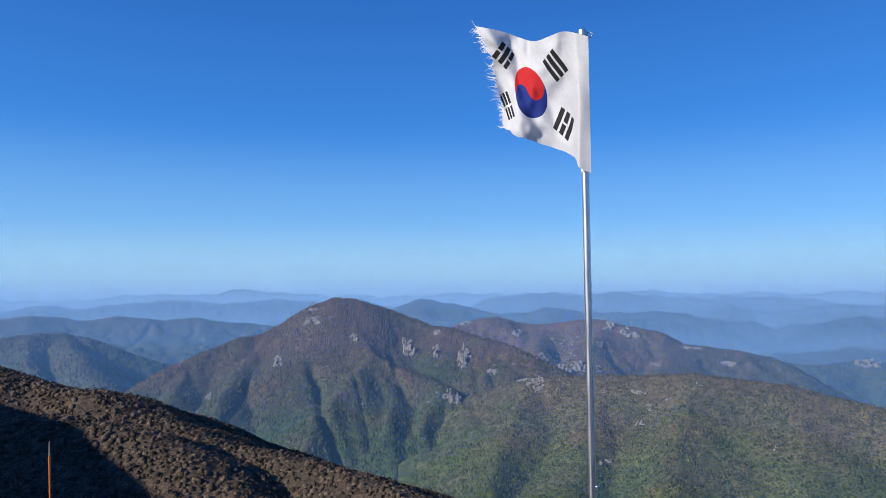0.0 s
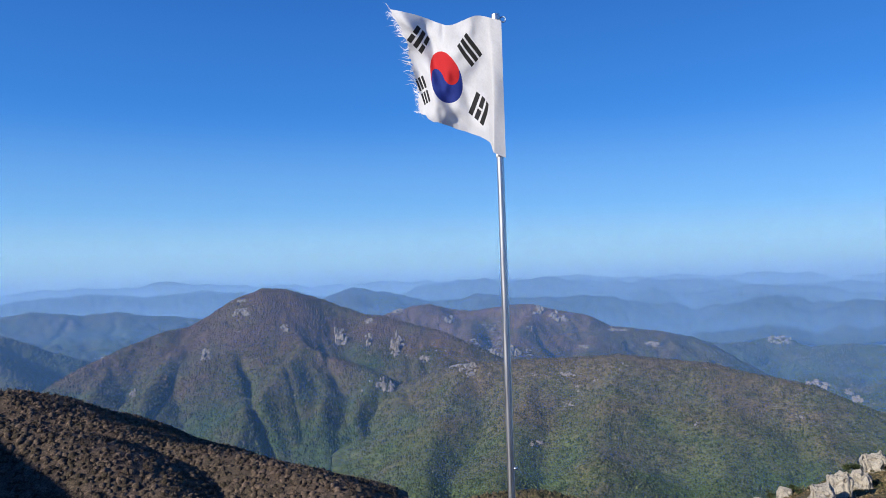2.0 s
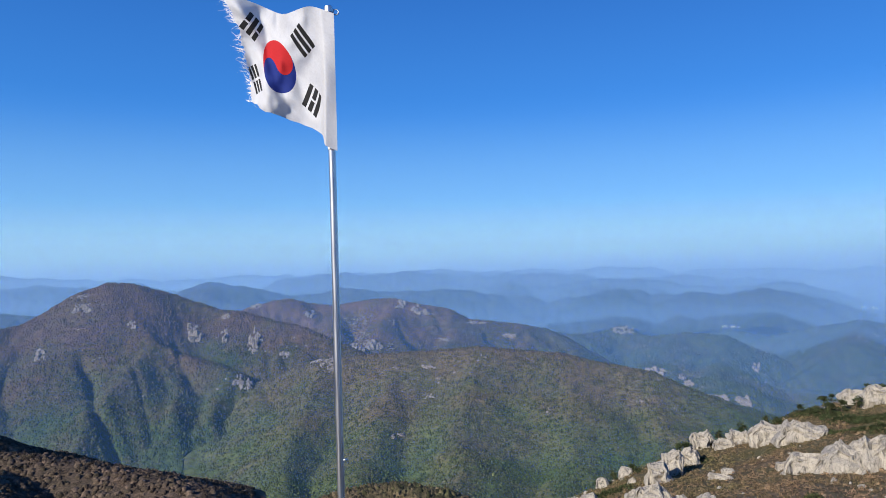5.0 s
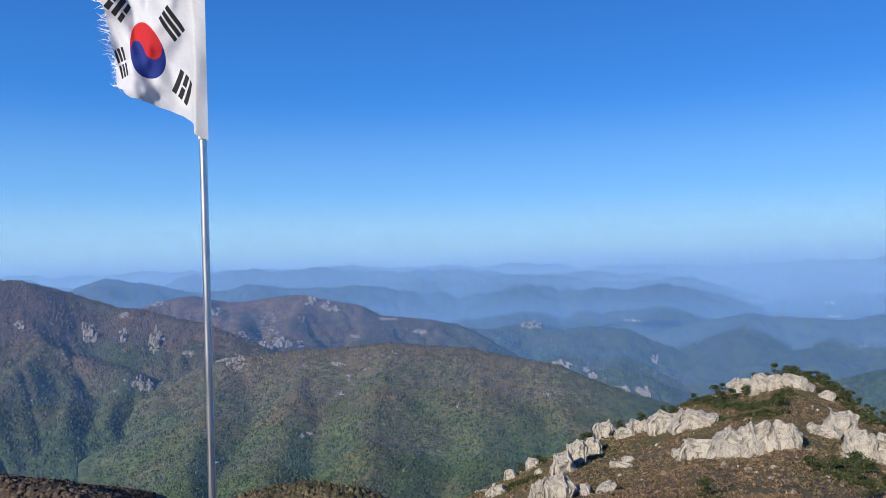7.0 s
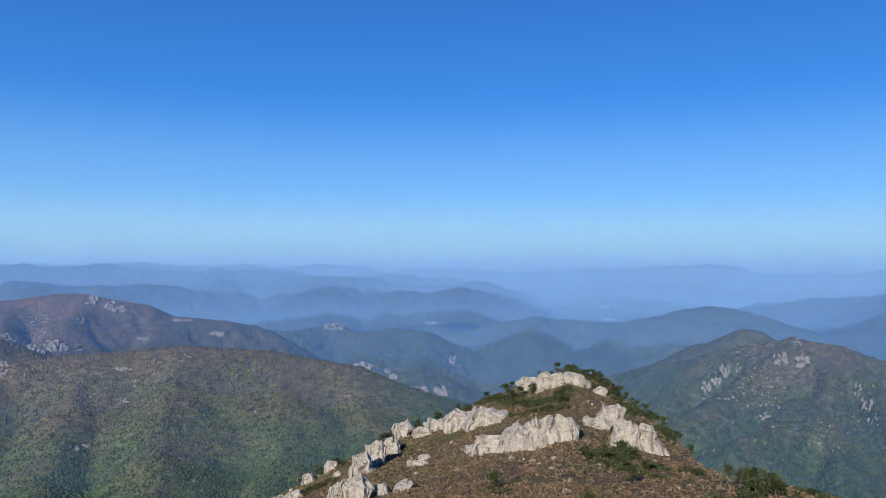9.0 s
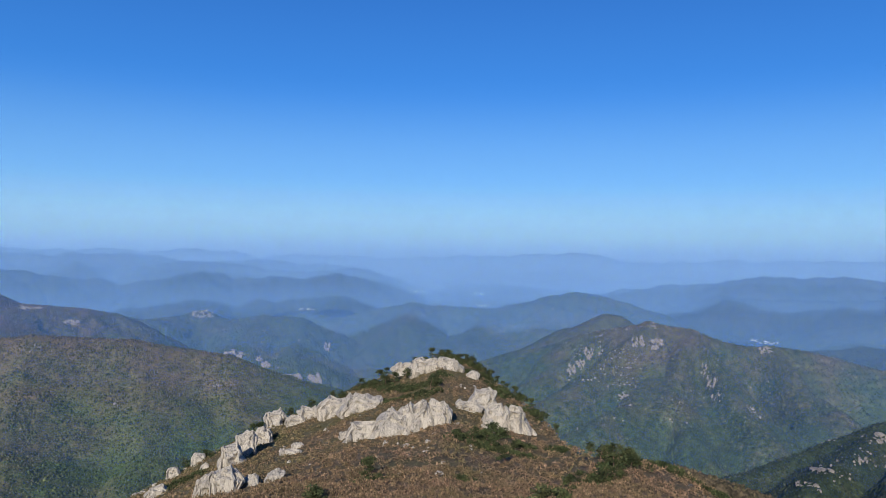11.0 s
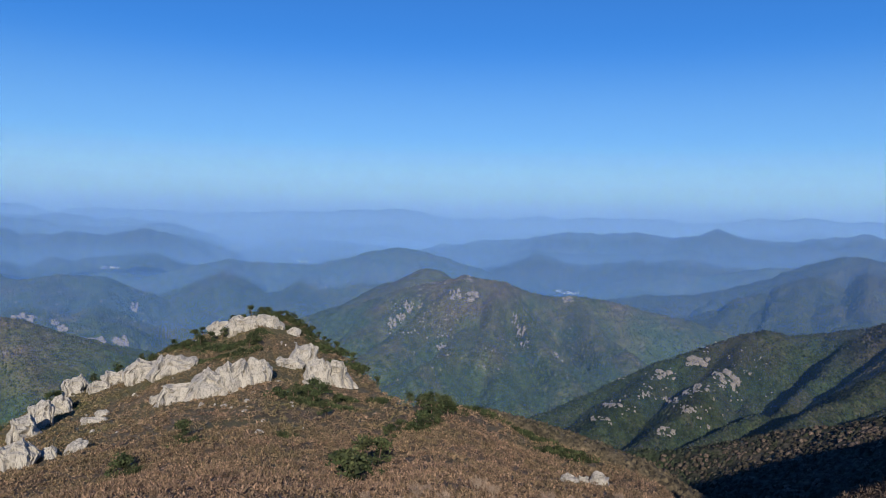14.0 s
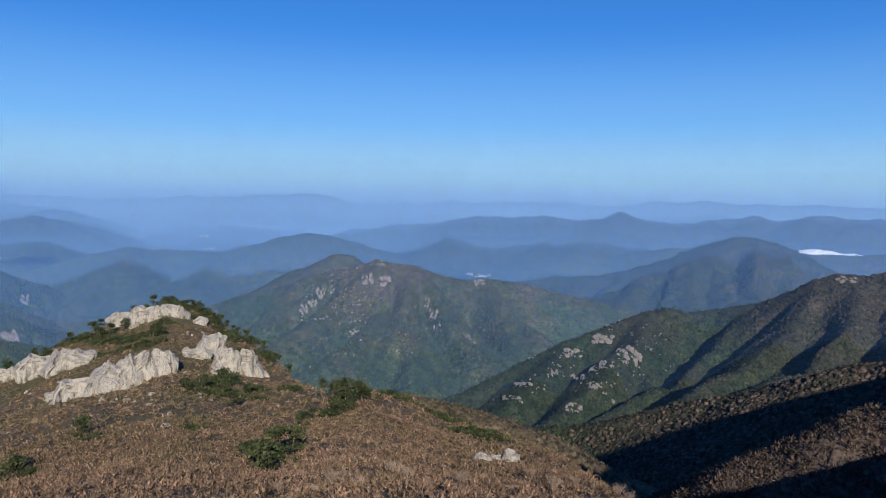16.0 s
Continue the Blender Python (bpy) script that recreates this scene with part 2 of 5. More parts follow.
def crowns(name, height, b0, b1, r0, r1, spacing, size, mat, label, seed, sides=4):
    """A wood of many small tree crowns, each a lumpy cone of its own height, joined as one."""
    rng = np.random.default_rng(seed)
    area = 0.5 * radians(abs(b1 - b0)) * (r1 * r1 - r0 * r0)
    n = int(area / spacing ** 2)
    b = np.radians(rng.uniform(min(b0, b1), max(b0, b1), n))
    r = np.sqrt(rng.uniform(r0 * r0, r1 * r1, n))
    x, y = -np.sin(b) * r, np.cos(b) * r
    z = height(x, y)
    keep = z > -520
    x, y, z = x[keep], y[keep], z[keep]
    n = len(x)
    s = size * rng.uniform(0.55, 1.25, n)
    tall = s * rng.uniform(0.45, 1.0, n)
    turn = rng.uniform(0, 6.28, n)
    co = np.zeros((n, sides + 1, 3))
    for k in range(sides):
        a = turn + 6.28318 * k / sides
        w = s * rng.uniform(0.75, 1.2, n)
        co[:, k, 0], co[:, k, 1], co[:, k, 2] = x + np.cos(a) * w, y + np.sin(a) * w, z - 0.35 * s + rng.uniform(-.2, .2, n) * s
    co[:, sides, 0] = x + rng.normal(0, 0.22, n) * s
    co[:, sides, 1] = y + rng.normal(0, 0.22, n) * s
    co[:, sides, 2] = z + tall
    base = (np.arange(n) * (sides + 1))[:, None, None]
    t = np.array([[k, (k + 1) % sides, sides] for k in range(sides)])[None]
    ob = tri_mesh(name, co.reshape(-1, 3), (base + t).reshape(-1, 3), mat, True)
    return tagged(ob, label, "woodland", kind="stuff")


def tufts(name, x, y, z, size, mat, label, seed, blades=24, thin=1.0):
    """Low twiggy shrubs, joined as one: each a lumpy dome of many fine sprays that point outwards."""
    rng = np.random.default_rng(seed)
    n = len(x)
    co = np.zeros((n, blades, 3, 3))
    wide, tall = size * rng.uniform(0.6, 1.0, n), size * rng.uniform(0.55, 1.05, n)
    root = np.stack([x, y, z], -1)
    for k in range(blades):
        a, up = rng.uniform(0, 6.28318, n), rng.uniform(0.0, 1, n) ** 0.8
        ring = np.sqrt(1 - up * up)
        d = np.stack([np.cos(a) * ring * wide, np.sin(a) * ring * wide, up * tall], -1)
        e = np.cross(d, rng.normal(0, 1, (n, 3)))
        e *= (thin * size * rng.uniform(0.05, 0.13, n) / (np.linalg.norm(e, axis=1) + 1e-6))[:, None]
        foot = root + d * rng.uniform(0.5, 0.85, n)[:, None]
        co[:, k, 0], co[:, k, 1] = foot - e, foot + e
        co[:, k, 2] = root + d * rng.uniform(0.85, 1.1, n)[:, None] + rng.normal(0, 0.15, (n, 3)) * size[:, None]
    ob = tri_mesh(name, co.reshape(-1, 3), np.arange(n * blades * 3).reshape(-1, 3), mat)
    return tagged(ob, label, "shrubs", kind="stuff")


def thicket(name, x, y, z, size, mat, label, seed):
    """Dense scrub of low rounded bushes standing shoulder to shoulder, joined as one."""
    rng = np.random.default_rng(seed)
    n, sides = len(x), 6
    co = np.zeros((n, 2 * sides + 1, 3))
    turn, tall = rng.uniform(0, 6.28318, n), size * rng.uniform(0.5, 1.0, n)
    for k in range(sides):
        for ring, (wide, up) in enumerate(((1.0, -0.25), (0.74, 0.62))):
            a = turn + 6.28318 * (k + 0.5 * ring) / sides + rng.normal(0, 0.12, n)
            w = size * wide * rng.uniform(0.68, 1.2, n)
            co[:, ring * sides + k] = np.stack([x + np.cos(a) * w, y + np.sin(a) * w, z + tall * (up + rng.normal(0, 0.14, n))], -1)
    co[:, 2 * sides] = np.stack([x + rng.normal(0, 0.2, n) * size, y + rng.normal(0, 0.2, n) * size, z + tall], -1)
    tris = []
    for k in range(sides):
        j = (k + 1) % sides
        tris += [[k, j, sides + k], [j, sides + j, sides + k], [sides + k, sides + j, 2 * sides]]
    base = (np.arange(n) * (2 * sides + 1))[:, None, None]
    ob = tri_mesh(name, co.reshape(-1, 3), (base + np.array(tris)[None]).reshape(-1, 3), mat, True)
    return tagged(ob, label, "shrubs", kind="stuff")


def seat_on(height, bearing, elevation, r0, r1, steps=400):
    """Where the sight line of that bearing and elevation first meets the slope."""
    r = np.geomspace(r0, r1, steps)
    a = radians(bearing)
    g = height(-np.sin(a) * r, np.cos(a) * r)
    below = np.nonzero(EYE + r * math.tan(radians(elevation)) <= g)[0]
    k = below[0] if len(below) else int(np.argmax(np.degrees(np.arctan2(g - EYE, r))))
    return float(r[k]), float(g[k])


ROUND = {}
for level in (1, 2, 3, 4):
    ball = bmesh.new()
    bmesh.ops.create_icosphere(ball, subdivisions=level, radius=1)
    ROUND[level] = ([v.co.copy() for v in ball.verts], [[v.index for v in f.verts] for f in ball.faces])
    ball.free()


def crag_shape(seed, w, h, level):
    """A fissured granite outcrop: one broken mass with upright joints, ledges and an uneven top."""
    rng = random.Random(seed)
    off = Vector((rng.uniform(0, 99), rng.uniform(0, 99), rng.uniform(0, 99)))
    lean = rng.uniform(-.25, .35)
    deep = 0.45 * min(w, 1.6 * h)
    joints = max(2.0, 3.2 * w / max(h, 0.1))
    cols = [(rng.uniform(-1, 1), rng.uniform(-1, 1), rng.uniform(-.5, .5)) for _ in range(64)]
    out = []
    for c in ROUND[level][0]:
        q = Vector([math.copysign(abs(a) ** 0.5, a) for a in c])
        col = cols[int(math.floor((q.x + 1.3) * joints * 1.6 + 1.2 * noise.noise(Vector((0, 2.0 * q.y, 1.6 * q.z)) + off))) % 64]
        step = cols[int(math.floor((q.z + 1.3) * 3.0 + col[2] * 4)) % 64]
        top = 0.84 + 0.26 * noise.noise(Vector((q.x * joints * .4, 0.4 * q.y, 7)) + off) + 0.10 * col[0]
        z = (q.z * .72 + .18) * max(0.3, top) * h
        crack = abs(noise.noise(Vector((q.x * joints * 1.3, q.y * 1.5, q.z * .5)) + off)) ** 0.6
        gaps, near = noise.voronoi(Vector((q.x * joints * 0.8, q.y * 1.1, q.z * 1.1 + 0.3 * q.x)) + off)
        block = noise.noise(near[0] * 7.3)                      # each joint block stands proud or back, with a cleft round it
        cleft = max(0.0, 1 - (gaps[1] - gaps[0]) / 0.16)
        side = 0.86 + 0.14 * crack + 0.12 * col[1] + 0.08 * step[0] + 0.36 * block - 0.30 * cleft
        z += 0.07 * h * block - 0.04 * h * cleft
        wide = 0.5 * (0.95 + 0.5 * noise.noise(Vector((q.x * .8, 1, q.z * 2.4)) + off)) * (1 - .18 * max(0, q.z))
        out.append((q.x * w * wide + lean * z * .5, q.y * deep * side * (1 - .35 * max(0, q.z)) + .3 * z, z))
    return out, ROUND[level][1]


def crag(name, seed, w, h, mat, label, group="rock outcrops", level=3):
    out, tris = crag_shape(seed, w, h, level)
    return tagged(tri_mesh(name, out, tris, mat), label, "rock", group=group)


def set_rocks(table, height, r0, r1, mat, label, seed, group="rock outcrops", level=3, grow=1.0):
    for k, (b, e, wide, tall) in enumerate(table):
        r, g = seat_on(height, b, e, r0, r1)
        w, h = grow * r * math.tan(radians(wide)), grow * r * math.tan(radians(tall))
        a = radians(b)
        if level > 2:
            ob = crag("rock_outcrop", seed + k, w * (1.42 if level == 4 else 1.0), h * (1.1 if level == 4 else 1.0), mat, label, group, level)
            ob.matrix_world = pose(-math.sin(a) * r, math.cos(a) * r, EYE + r * math.tan(radians(e)) - 0.05 * h, 0, 0, b)
            continue
        spread = random.Random(seed + k)        # a far cliff is a band of broken ledges lying in the slope
        cliff = None
        for n in range(15):
            b2, e2 = b + spread.uniform(-.45, .45) * wide, e + spread.uniform(-.05, .75) * tall
            r2, g2 = seat_on(height, b2, e2, max(r0, r - 160), min(r1, r + 160), 120)
            if abs(r2 - r) > 3 * max(w, h):
                continue
            v, t = crag_shape(seed + 31 * k + n, w * spread.uniform(.16, .44), h * spread.uniform(.18, .55), 2)
            turn = pose(-math.sin(radians(b2)) * r2, math.cos(radians(b2)) * r2, g2 - 0.12 * h, 0, 0, b2 + spread.uniform(-25, 25))
            if cliff is None:
                cliff = tagged(new("cliff"), label, "cliff", group=group)
                cliff.matrix_world = turn
            ledge = tri_mesh("ledge", v, t, mat)
            ledge.parent = cliff
            ledge.matrix_parent_inverse = cliff.matrix_world.inverted()
            ledge.matrix_world = turn


def mountain(label, lines, mat, b, r, cells, slope=0.62, round_off=18.0, warp=26.0, gully=26.0, seed=1, rough=0.7, name="mountain", jagged=0.0, ravines=(), grain=90.0):
    def height(x, y):
        z = ridge_height(x, y, lines, slope, round_off, warp, gully, seed)
        z = z + jagged * fbm(x, y, grain, seed + 31, 4, 0.5) if jagged else z
        for pts, depth, wide in cuts:
            wx, wy = x + 9 * fbm(x, y, 60, seed + 3, 3), y + 9 * fbm(x, y, 60, seed + 4, 3)
            d = np.full(np.shape(x), 1e9)
            for (ax, ay), (bx, by) in zip(pts, pts[1:]):
                dx, dy = bx - ax, by - ay
                t = np.clip(((wx - ax) * dx + (wy - ay) * dy) / (dx * dx + dy * dy), 0, 1)
                d = np.minimum(d, np.hypot(wx - ax - t * dx, wy - ay - t * dy) + wide * (1 - np.minimum(1, 2 * np.minimum(t, 0.5) + (0 if (ax, ay) == pts[0] else 1))))
            z = z - depth * np.clip(1 - d / wide, 0, 1) ** 1.3
        return z
    cuts, found = [], []
    for line, depth, wide in ravines:
        pts = []
        for bearing, elevation in line:
            rr = seat_on(height, bearing, elevation, r[0], r[1])[0]
            pts.append((-math.sin(radians(bearing)) * rr, math.cos(radians(bearing)) * rr))
        found.append((pts, depth, wide))
    cuts.extend(found)
    x, y = polar(b[0], b[1], cells[0], r[0], r[1], cells[1])
    z = height(x, y)
    rng = np.random.default_rng(seed)
    tagged(sheet(name, x, y, z + rng.normal(0, rough, z.shape), mat), label, "mountain")
    return height


# ---- ground sheet out to the horizon ----
gx, gy = polar(0, 360, 181, 1.0, 4950, 90)
gz = -560 + 14 * fbm(gx, gy, 700, 5, 4) + np.clip((np.hypot(gx, gy) - 3000) / 1950, 0, 1) * 130
tagged(sheet("ground", gx, gy, gz, MAT_GROUND), "hazy farmland valley floor reaching to the horizon", "ground", kind="structure")

# ---- the summit and the near spur ----
NEAR_CREST = [(-170, 60, -27), (-120, 50, -27), (-100, 40, -27.5), (-92, 45, -26.5), (-86.5, 90, -23.3), (-82.3, 150, -21.1), (-77.5, 190, -20.3),
              (-72.7, 220, -19.2), (-69, 210, -18.1), (-65.1, 200, -17.4), (-61.6, 215, -17.7), (-60, 270, -17.1), (-57.7, 325, -15), (-55, 365, -13.3),
              (-53.3, 385, -11.9), (-51.5, 395, -11.1), (-49.7, 400, -10.7), (-47.5, 395, -11.7), (-45, 380, -12.7), (-42.3, 370, -13.8), (-40.5, 365, -14.9),
              (-36, 345, -16.5), (-33, 330, -17.7), (-30.5, 315, -18.9), (-27, 300, -20.5), (-24.3, 270, -21.5), (-20, 180, -24), (-5, 120, -26), (30, 100, -27), (190, 60, -27)]


def near_height(x, y):
    r = np.maximum(np.hypot(x, y), 0.5)
    b = np.degrees(np.arctan2(-x, y))
    b = np.where(b > 190, b - 360, b)
    tb = [q[0] for q in NEAR_CREST]
    rs = np.interp(b, tb, [q[1] for q in NEAR_CREST])
    es = np.interp(b, tb, [q[2] for q in NEAR_CREST])
    inner = np.minimum(60.0, rs * 0.6)
    f = np.clip((r - inner) / (rs - inner), 0, 1) ** 0.8
    el = -25.6 + f * (es + 25.6)
    el = np.where(r < inner, np.interp(r / inner, [0, 0.06, 0.1, 0.35, 1], [-52, -40, -37.5, -33, -25.6]), el)
    z = EYE + np.minimum(r, rs) * np.tan(np.radians(el))
    s = np.clip(r / 3.2, 0, 1)
    z = 0.3 * (1 - s) + z * s
    over = np.maximum(r - rs, 0)
    z = z - 0.55 * over - 0.25 * over * np.clip(over / 60, 0, 1)
    k = np.clip((r - 15) / 80, 0, 1)
    return z + k * (1.9 * fbm(x, y, 34, 71, 5) + 0.8 * fbm(x, y, 9, 75, 3))


nx, ny = polar(190, -170, 501, 0.6, 620, 120)
nx, ny = np.vstack([0 * nx[:1], nx]), np.vstack([0 * ny[:1], ny])
tagged(sheet("hillside", nx, ny, near_height(nx, ny), MAT_HILL_SOIL), "brown autumn hillside falling away from the summit", "hillside", kind="structure")

# ---- mountains ----
H_MAIN = mountain("broad rounded peak with rust-brown top and green lower spurs", [[(24.63, 1450, -10.07), (21.31, 1500, -7.9), (19.28, 1530, -7.03), (15.94, 1560, -5.93), (13.79, 1580, -5.68), (12.03, 1590, -4.42), (10.48, 1600, -3.58), (8.91, 1600, -3.05), (7.12, 1600, -3.23), (4.42, 1590, -4.16), (3.06, 1570, -4.79), (1.25, 1540, -5.51), (-0.58, 1520, -5.68), (-2.84, 1480, -6.53), (-5.11, 1450, -7.09), (-7.12, 1420, -8), (-9.55, 1380, -9.32)],
    [(8.47, 1600, -3.15), (6.72, 1480, -5.95), (5.49, 1400, -7.78), (7.69, 1300, -9.56), (10.41, 1200, -12.37), (11.34, 1120, -14.85)], [(5.49, 1400, -7.78), (3.14, 1350, -8.83), (0.66, 1290, -10.22), (-0.47, 1260, -11.12), (-2.7, 1180, -13.54), (-5.13, 1090, -16.51), (-7.55, 1020, -18.93)],
    [(13.8, 1580, -5.76), (15.97, 1450, -8.17), (17.27, 1350, -10.22), (18.55, 1250, -13.02)], [(11.16, 1590, -4.45), (12.53, 1450, -7.93), (14.09, 1370, -10.44), (13.5, 1260, -13.86)], [(5.49, 1400, -7.78), (4.55, 1270, -10.91), (5.07, 1150, -14.34), (4.22, 1060, -17.31)],
    [(0.66, 1290, -10.22), (1.87, 1170, -13.59), (1.04, 1060, -17.41)], [(-2.84, 1480, -6.62), (-4.17, 1400, -8.43), (-6.4, 1330, -10.21)], [(20.1, 1520, -7.48), (20.94, 1400, -9.92), (21.77, 1290, -12.3)]],
    MAT_MAIN, (34, -14), (760, 2000), (210, 120), slope=0.60, round_off=7, warp=18, gully=17, seed=3,
    ravines=[(line, deep, wide) for line, (deep, wide) in zip([[(11.08, -7.47), (10.37, -9.78), (9.75, -12.41), (8.70, -15.64)], [(-0.82, -11.74), (-2.70, -13.46), (-4.47, -15.38), (-7.13, -17.64)], [(3.20, -11.91), (2.43, -14.43), (1.41, -17.82)], [(7.66, -8.15), (6.83, -11.69), (6.44, -15.13)], [(4.46, -6.47), (4.06, -9.16), (3.41, -10.94)], [(15.12, -8.22), (16.01, -10.31), (17.30, -12.10)], [(-3.26, -8.42), (-4.11, -11.08), (-4.96, -14.11)]], [(17, 15), (17, 15), (7, 10), (6, 10), (8, 11), (6, 10), (8, 11)])])
H_DOME = mountain("green wooded dome ridge with a brown crest", [[(-4.79, 1270, -10.19), (-7.36, 1260, -9.73), (-9.38, 1250, -9.65), (-12.58, 1230, -9.54), (-15.97, 1210, -9.43), (-19.14, 1200, -9.18), (-22.44, 1200, -9.49), (-25.87, 1190, -9.78), (-29.41, 1180, -10.57), (-32.12, 1170, -10.99), (-34.87, 1150, -12.17), (-36.73, 1130, -13.17), (-39.99, 1100, -14.64), (-43.25, 1070, -16.13)],
    [(-19.14, 1200, -9.22), (-18.38, 1050, -12.81), (-18.02, 920, -16.43), (-16.87, 800, -19.84), (-16.15, 640, -24.55)], [(-25.87, 1190, -9.83), (-27.26, 1030, -14.05), (-26.45, 890, -18.2), (-25.63, 800, -20.98), (-25.28, 660, -25.55)], [(-12.58, 1230, -9.58), (-11.53, 1080, -13.1), (-9.44, 900, -17.77), (-8.78, 760, -21.6)],
    [(-32.12, 1170, -11.03), (-33.56, 1020, -15.01), (-32.29, 890, -19.22), (-31.5, 720, -24.77)], [(-7.36, 1260, -9.73), (-5.43, 1120, -12.46), (-3.58, 980, -16.14), (-2.99, 820, -20.45)]],
    MAT_DOME, (4, -52), (560, 1600), (180, 90), slope=0.40, round_off=10, warp=20, gully=17, seed=11)
H_BACK = mountain("brown ridge with pale granite slabs behind the dome", [[(-0.12, 2150, -5.9), (-1.27, 2150, -5.42), (-2.88, 2170, -4.99), (-4.15, 2180, -4.88), (-5.6, 2200, -5.3), (-7.17, 2200, -5.59), (-9.64, 2200, -5.33), (-11.19, 2190, -5.2), (-12.94, 2180, -5.2), (-14.01, 2180, -5.51), (-16.13, 2180, -6.02), (-17.99, 2180, -6.94), (-20.23, 2200, -7.23), (-22.21, 2230, -7.43), (-24.32, 2260, -7.77), (-25.8, 2300, -8.27)],
    [(-12.94, 2180, -5.29), (-11.36, 1950, -7.55), (-9.55, 1800, -9.32)], [(-7.17, 2200, -5.63), (-7.36, 2000, -7.55), (-8.22, 1850, -9.32)], [(-17.99, 2180, -6.99), (-17.34, 2000, -8.32), (-16.04, 1850, -10.06)]],
    MAT_RIDGE, (6, -34), (1500, 2700), (220, 90), slope=0.6, gully=40, seed=19)
H_MID = mountain("blue-green wooded ridge with a small rocky knob", [[(-21.59, 2500, -8.22), (-24.12, 2480, -7.83), (-26.72, 2520, -8.39), (-29.37, 2650, -8.18), (-30.03, 2700, -7.83), (-30.92, 2700, -7.56), (-31.7, 2700, -8.09), (-32.97, 2600, -8.35), (-35.24, 2560, -8.02), (-38, 2550, -8.25), (-39.39, 2550, -8.76), (-41.71, 2520, -9.96), (-44.94, 2480, -10.83)],
    [(-35.24, 2560, -8.06), (-33.91, 2350, -9.74), (-32.12, 2200, -11.07)], [(-38, 2550, -8.29), (-38.49, 2350, -9.68), (-37.6, 2200, -11.03)], [(-33.07, 1960, -13.27), (-35.32, 1970, -11.95), (-37.37, 1980, -11.26), (-39.46, 1970, -11.8), (-41.79, 1950, -12.93), (-44.11, 1930, -13.94)]],
    MAT_BACK, (-18, -52), (1700, 3000), (280, 110), slope=0.45, gully=40, seed=23, jagged=10.0)
H_MIDBLUE = mountain("hazy blue ridge with pale clearings", [[(-36.62, 3050, -8.13), (-38.9, 3050, -7.64), (-40.3, 3000, -8.65), (-42.59, 2950, -8.22), (-44.4, 2930, -7.31), (-47.32, 2930, -6.57), (-49.35, 2930, -6.89), (-51.56, 2930, -6.83), (-53.96, 2950, -6.97), (-55.87, 3000, -6.38), (-57.94, 3020, -5.7), (-60.16, 3020, -5.19), (-61.96, 3020, -5.42), (-63.9, 3030, -5.79), (-66.53, 3050, -6.41)],
    [(-47.33, 2930, -6.61), (-46.25, 2600, -8.54), (-44.02, 2400, -10.42)], [(-53.96, 2950, -7.02), (-52.06, 2650, -8.71), (-49.44, 2400, -10.17)]],
    MAT_BACK, (-33, -68), (2000, 3300), (240, 70), slope=0.36, gully=40, seed=29, jagged=10.0)
H_EAST = mountain("pointed wooded mountain with rock scars on its flanks", [[(-51.22, 1700, -11.91), (-54.13, 1680, -10.71), (-56.68, 1640, -9.94), (-59.31, 1600, -9.44), (-61.06, 1570, -8.63), (-62.84, 1540, -8.11), (-64.63, 1520, -7.44), (-66.21, 1500, -7.05), (-67.62, 1500, -7.53), (-69, 1500, -7.55), (-71.12, 1520, -8.16), (-72.76, 1540, -8.48), (-74.37, 1550, -8.32), (-76.68, 1570, -8.35), (-79.44, 1600, -8.68), (-83.09, 1650, -9.17), (-86.23, 1700, -9.84), (-90.18, 1750, -11.05)],
    [(-69.01, 1500, -7.64), (-68.2, 1380, -9.78), (-67.14, 1280, -11.65), (-64.93, 1180, -13.54), (-62.25, 1090, -15.39)], [(-69.01, 1500, -7.64), (-70.77, 1370, -10.1), (-72.33, 1240, -12.74), (-74.81, 1130, -14.82)], [(-66.22, 1500, -7.14), (-63.82, 1400, -9.52), (-61.19, 1300, -11.85), (-58.57, 1220, -13.67)],
    [(-74.38, 1550, -8.42), (-76.84, 1400, -10.61), (-79.29, 1270, -12.67)], [(-62.85, 1540, -8.2), (-60.24, 1440, -10.53), (-57.64, 1360, -12.36)], [(-67.14, 1280, -11.65), (-68.69, 1160, -14.29), (-70.74, 1040, -17.3)]],
    MAT_EAST, (-48, -96), (800, 2000), (210, 120), slope=0.72, round_off=7, warp=20, gully=50, seed=31, jagged=8.0,
    ravines=[(line, 24, 30) for line in [[(-64.71, -9.03), (-63.01, -11.81), (-61.76, -14.51)], [(-67.44, -8.45), (-67.14, -11.65), (-65.02, -15.32)], [(-69.54, -8.80), (-70.42, -11.94), (-72.48, -14.98)], [(-73.09, -9.96), (-74.62, -12.13), (-76.14, -13.83)], [(-76.80, -10.16), (-78.31, -11.85), (-79.32, -13.11)], [(-62.87, -8.65), (-61.16, -10.96), (-59.41, -12.33)], [(-68.61, -12.94), (-67.83, -15.67), (-67.46, -17.45)]]])
mountain("dark rocky knob behind the pointed mountain", [[(-55.82, 1850, -10.17), (-57.97, 1840, -9.25), (-60.14, 1830, -8.07), (-62.14, 1820, -7.41), (-62.79, 1820, -6.8), (-63.47, 1820, -6.86), (-64.27, 1820, -7.6), (-66.54, 1840, -8.95)]], MAT_BACK, (-52, -70), (1600, 2100), (200, 60), seed=37, warp=12)
